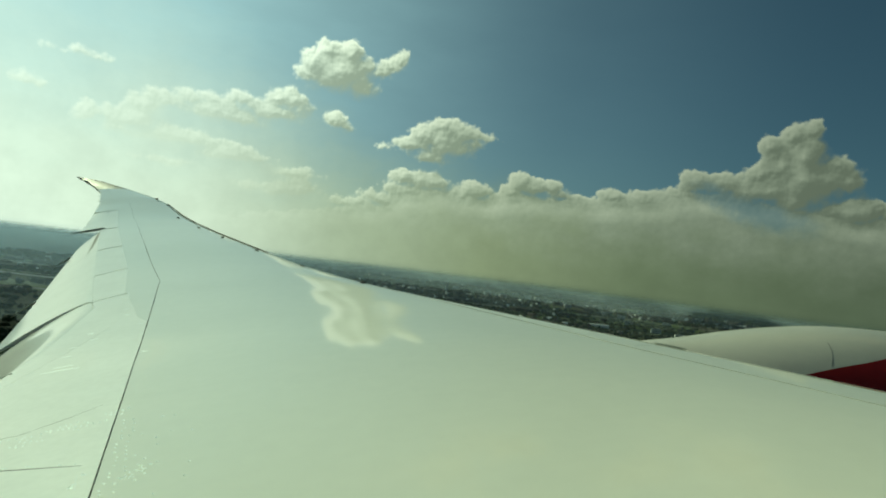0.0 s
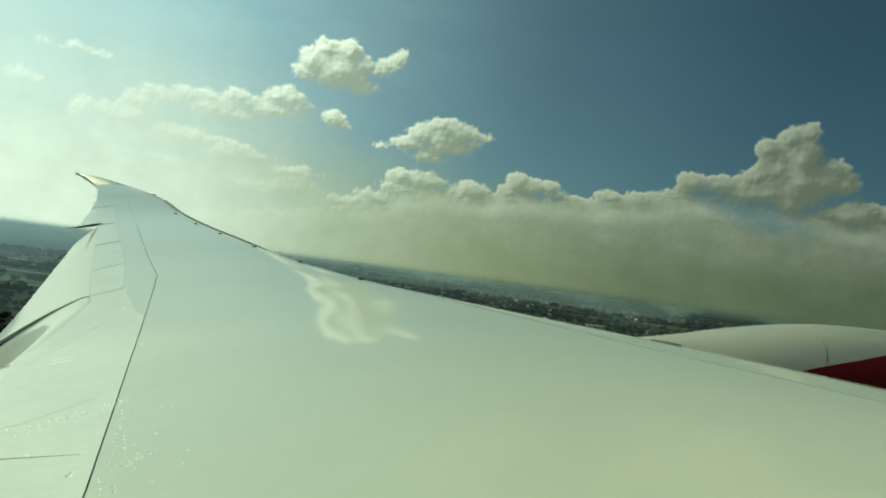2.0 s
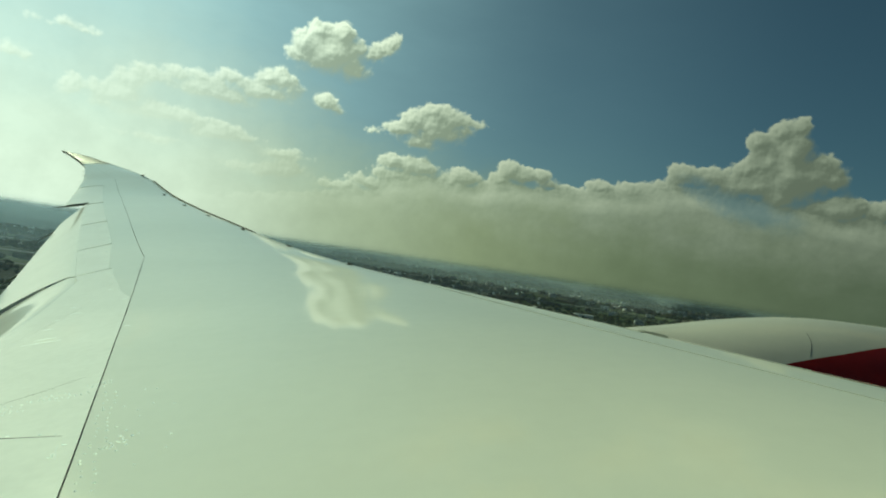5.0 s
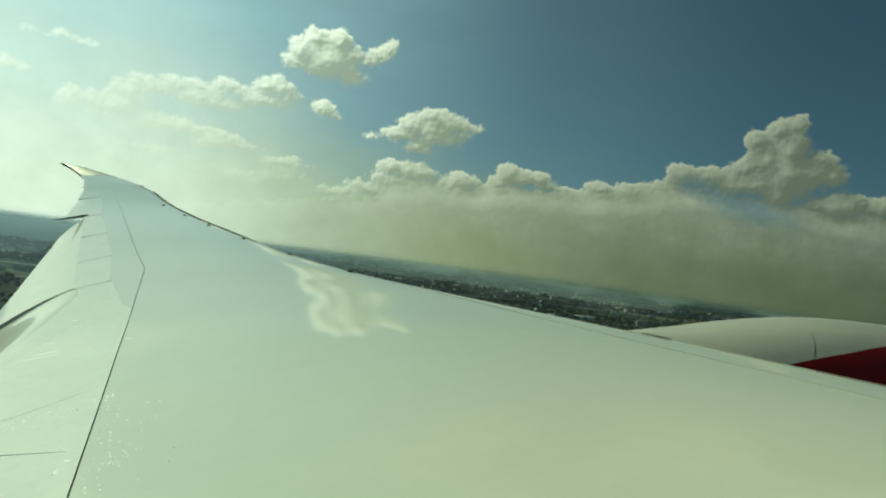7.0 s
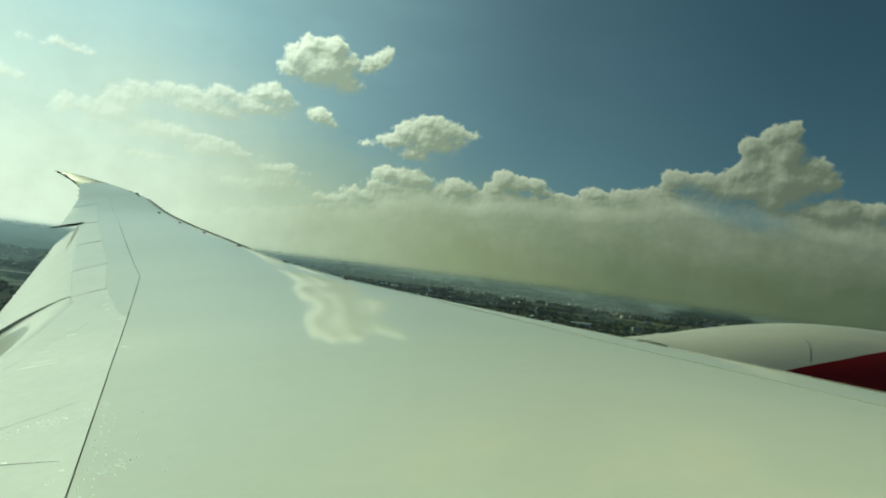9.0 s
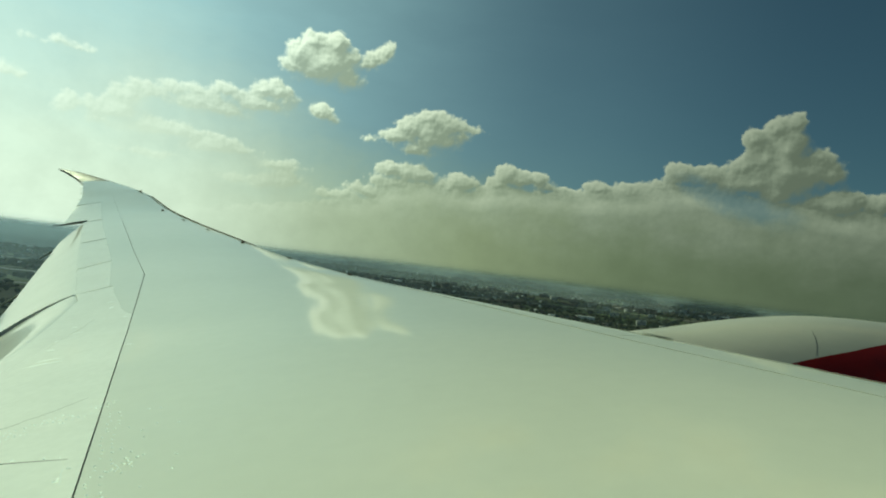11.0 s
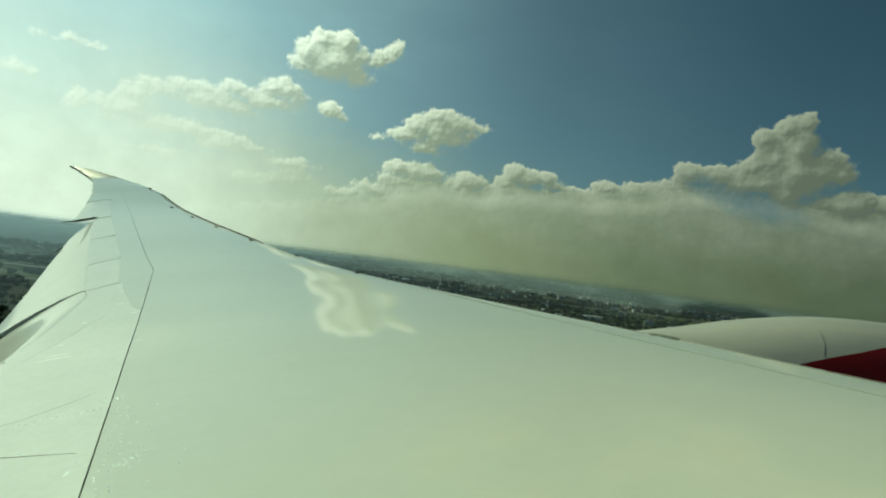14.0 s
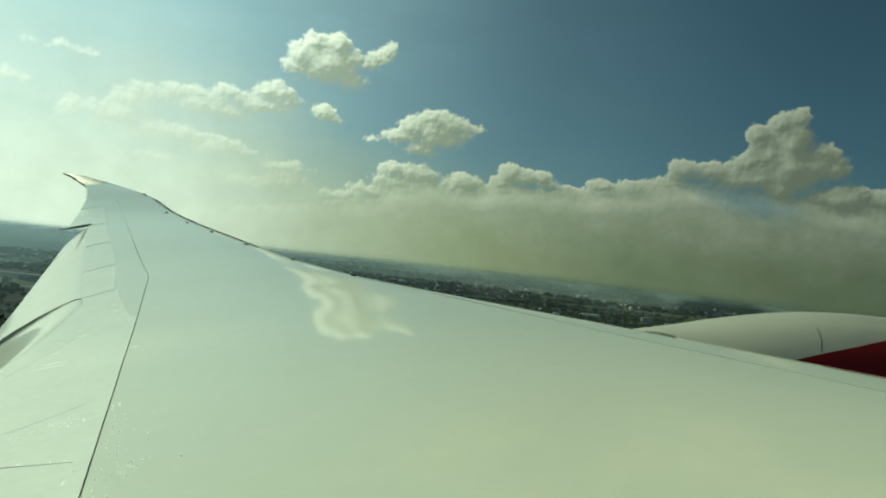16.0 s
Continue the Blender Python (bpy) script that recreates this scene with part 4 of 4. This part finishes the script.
def build_sky_backdrop():
    bm = bmesh.new()
    R, n = 4850.0, 120
    rings = []
    for el in (-2.2, -1, 0, 1, 2, 3, 4, 5, 6, 8, 10, 12, 15, 18, 22, 27, 33, 40, 48):
        e = radians(el)
        rings.append([(R * math.cos(e) * math.sin(q), R * math.cos(e) * math.cos(q), H + R * math.sin(e)) for q in [radians(-88 + 176 * i / n) for i in range(n + 1)]])
    loft(bm, rings, close=False, caps=False)
    m = bpy.data.materials.new("sky_with_clouds")
    m.use_nodes = True
    t = m.node_tree
    t.nodes.clear()
    k = Nodes(t)
    tex, sep = t.nodes.new("ShaderNodeTexCoord"), t.nodes.new("ShaderNodeSeparateXYZ")
    k.l.new(tex.outputs["Object"], sep.inputs[0])
    x, y, z = sep.outputs[0], sep.outputs[1], k.op("SUBTRACT", sep.outputs[2], H)
    az = k.op("MULTIPLY", k.op("ARCTAN2", x, y), 180 / math.pi)
    el = k.op("MULTIPLY", k.op("ARCTAN2", z, k.op("SQRT", k.op("ADD", k.op("MULTIPLY", x, x), k.op("MULTIPLY", y, y)))), 180 / math.pi)
    p = k.vec(az, el)
    group = cloud_group()

    def density(da, de):
        c = t.nodes.new("ShaderNodeGroup")
        c.node_tree = group
        k.l.new(k.vec(k.op("ADD", az, da), k.op("ADD", el, de + 0.5)), c.inputs[0])
        return c.outputs

    ax, ay = k.op("SUBTRACT", az, SUN_AZ), k.op("SUBTRACT", el, SUN_EL)
    away = k.op("SQRT", k.op("ADD", k.op("MULTIPLY", ax, ax), k.op("MULTIPLY", ay, ay)))
    open_disc = k.span(away, 1.2, 3.0)
    (d0, body, under), (d1, _, _), (d2, broad, _) = density(0, 0), density(-0.15, 0.16), density(-0.75, 0.80)
    # crisp towards the sun, frayed on the lee side
    lee = k.span(k.op("SUBTRACT", broad, body), -0.5, 0.9)
    fringe = k.ramp(az, [(-40, 0.8), (-14, 0.60), (-8, 0.42), (10, 0.34), (40, 0.36)], -40, 40)
    cover = k.span(d0, -0.02, k.op("MULTIPLY_ADD", k.op("MULTIPLY", lee, fringe), 2.6, k.op("MULTIPLY", fringe, 0.65)))
    cover = k.op("MULTIPLY", cover, k.ramp(az, [(-40, 0.78), (-24, 0.86), (-14, 0.95), (-9, 1.0), (40, 1.0)], -40, 40))
    # soft blue opening under the tall cloud
    ragged = k.op("MULTIPLY_ADD", k.noise(p, 0.45, 6, 0.55), 1.6, -0.8)
    hx = k.op("DIVIDE", k.op("SUBTRACT", az, 26.8), 5.6)
    hy = k.op("DIVIDE", k.op("SUBTRACT", el, k.op("MULTIPLY_ADD", k.op("SUBTRACT", az, 26.8), -0.28, 7.6)), 1.4)
    opening = k.span(k.op("ADD", k.op("SQRT", k.op("ADD", k.op("MULTIPLY", hx, hx), k.op("MULTIPLY", hy, hy))), ragged), 0.25, 1.15, 0.62, 0.0)
    cover = k.op("MULTIPLY", cover, k.op("SUBTRACT", 1.0, opening))
    fine = k.op("MULTIPLY", k.op("MULTIPLY", k.op("SUBTRACT", d0, d1), 2.2), k.span(d0, 0.10, 1.2, 1.0, 0.40))
    large = k.op("ADD", k.op("MULTIPLY", k.op("SUBTRACT", body, broad), 0.22), k.op("MULTIPLY", k.op("SUBTRACT", d0, d2), 0.26))
    fine = k.op("MULTIPLY", k.op("MULTIPLY", fine, k.span(az, -10.0, 20.0, 1.0, 0.6)), k.span(under, 0.0, 2.2, 1.0, 0.15))
    lit = k.op("ADD", k.op("ADD", fine, large), k.span(d0, 0.0, 0.55, 0.55, 0.04))
    lit = k.op("ADD", lit, k.span(under, 0.3, 2.2, 0.0, 0.30))
    lit = k.op("MINIMUM", k.op("SMOOTH_MAX", lit, 0.02, 0.2), 1.0)
    bright = k.ramp(az, [(-40, 1.15), (-12, 1.05), (-5, 0.86), (5, 0.59), (20, 0.41), (40, 0.31)], -40, 40)
    shade = k.ramp(az, [(-40, 0.70), (-20, 0.55), (-10, 0.38), (0, 0.30), (12, 0.21), (25, 0.155), (40, 0.125)], -40, 40)
    value = k.op("ADD", shade, k.op("MULTIPLY", k.op("SUBTRACT", bright, shade), lit))
    # painted haze, thicker to the horizon; towards the sun thicker and brighter
    drift = k.noise(k.vec(k.op("MULTIPLY", az, 0.6), el), 0.3, 7, 0.55)
    reach = k.ramp(az, [(-40, 0.96), (-22, 0.92), (-13, 0.72), (-7, 0.50), (10, 0.38), (26, 0.34), (40, 0.32)], -40, 40)
    lift = k.op("SUBTRACT", el, k.op("MULTIPLY_ADD", drift, 6.5, -3.25))
    haze = k.span(lift, 0.6, k.op("MULTIPLY", reach, 24.0), 1.0, 0.0)
    haze = k.op("MULTIPLY", k.op("MULTIPLY", haze, k.op("MULTIPLY", open_disc, 0.97)), k.op("SUBTRACT", 1.0, k.op("MULTIPLY", opening, 0.5)))
    dapple = k.span(k.noise(p, 0.33, 7, 0.6), 0.3, 0.7, 0.95, 1.05)
    hz = k.ramp(az, [(-40, (0.92, 0.95, 1.08)), (-20, (0.75, 0.77, 0.84)), (-8, (0.44, 0.46, 0.44)), (5, (0.268, 0.285, 0.230)), (18, (0.150, 0.170, 0.134)), (40, (0.080, 0.096, 0.082))], -40, 40, grey=False)
    hmul = t.nodes.new("ShaderNodeVectorMath")
    hmul.operation = "SCALE"
    k.l.new(hz, hmul.inputs[0])
    k.l.new(dapple, hmul.inputs["Scale"])
    # haze painted darker and bluer at its foot, for the far plain's fade
    foot = t.nodes.new("ShaderNodeMix")
    foot.data_type, foot.blend_type = "RGBA", "MULTIPLY"
    k.l.new(k.span(k.op("ADD", el, k.ramp(az, [(-40, 0.66), (-28, 0.6), (-10, 0.32), (0, 0.15), (12, 0.0)], -40, 40)), -1.1, 0.25, 1.0, 0.0), foot.inputs[0])
    k.l.new(hmul.outputs[0], foot.inputs[6])
    foot.inputs[7].default_value = (0.50, 0.58, 0.66, 1)
    hz = foot.outputs[2]
    tint = t.nodes.new("ShaderNodeMix")
    tint.data_type = "RGBA"
    warm = t.nodes.new("ShaderNodeCombineColor")
    for s_, f, g in zip(warm.inputs, (0.93, 1.0, k.ramp(az, [(-40, 1.18), (-18, 1.12), (-8, 1.05), (8, 1.0), (40, 1.0)], -40, 40)), (0.08, -0.01, 0.02)):
        k.l.new(k.op("MULTIPLY", value, k.op("MULTIPLY_ADD", lit, g, f)), s_)
    share = k.op("MULTIPLY", cover, k.op("SUBTRACT", 1.0, haze))
    k.l.new(k.op("DIVIDE", haze, k.op("MAXIMUM", k.op("ADD", haze, share), 0.001)), tint.inputs[0])
    k.l.new(warm.outputs[0], tint.inputs[6])
    k.l.new(hz, tint.inputs[7])
    # glow around the sun painted into the backdrop, with a faint wide tail
    glow_noise = k.span(k.noise(k.vec(k.op("MULTIPLY", az, 0.35), el), 0.22, 6, 0.6), 0.3, 0.75, 0.88, 1.08)
    sun_glow = k.op("MULTIPLY", k.op("ADD", k.span(away, 2.0, 54.0, 0.80, 0.0), k.span(away, 48.0, 74.0, 0.055, 0.0)), k.op("MULTIPLY", glow_noise, open_disc))
    # unseen warm high cloud, added for patches reflected in the wing
    mirror_deck = k.op("MULTIPLY", k.span(k.noise(k.vec(k.op("MULTIPLY", az, 0.6), el), 0.13, 5, 0.5), 0.42, 0.60, 0.0, 0.9), k.op("MULTIPLY", k.span(el, 25.0, 31.0), k.span(az, -22.0, 0.0)))
    solid = k.op("SUBTRACT", 1.0, k.op("MULTIPLY", k.op("MULTIPLY", k.op("SUBTRACT", 1.0, cover), k.op("SUBTRACT", 1.0, mirror_deck)), k.op("SUBTRACT", 1.0, haze)))
    clear = k.op("MULTIPLY", k.op("SUBTRACT", 1.0, solid), k.op("SUBTRACT", 1.0, sun_glow))
    veil = t.nodes.new("ShaderNodeMix")
    veil.data_type = "RGBA"
    k.l.new(k.op("DIVIDE", solid, k.op("MAXIMUM", k.op("SUBTRACT", 1.0, clear), 0.001)), veil.inputs[0])
    veil.inputs[6].default_value = (0.52, 0.73, 1.05, 1)
    high = t.nodes.new("ShaderNodeMix")
    high.data_type = "RGBA"
    k.l.new(mirror_deck, high.inputs[0])
    k.l.new(tint.outputs[2], high.inputs[6])
    high.inputs[7].default_value = (0.36, 0.28, 0.23, 1)
    k.l.new(high.outputs[2], veil.inputs[7])
    em, tr, mx, out = (t.nodes.new("ShaderNode" + q) for q in ("Emission", "BsdfTransparent", "MixShader", "OutputMaterial"))
    k.l.new(veil.outputs[2], em.inputs[0])
    k.l.new(clear, mx.inputs[0])
    k.l.new(em.outputs[0], mx.inputs[1])
    k.l.new(tr.outputs[0], mx.inputs[2])
    k.l.new(mx.outputs[0], out.inputs[0])
    ob = part("backdrop", bm, m)
    tagged(ob, "blue sky with heaped white clouds and horizon haze", "backdrop", kind="structure")


build_sky_backdrop()
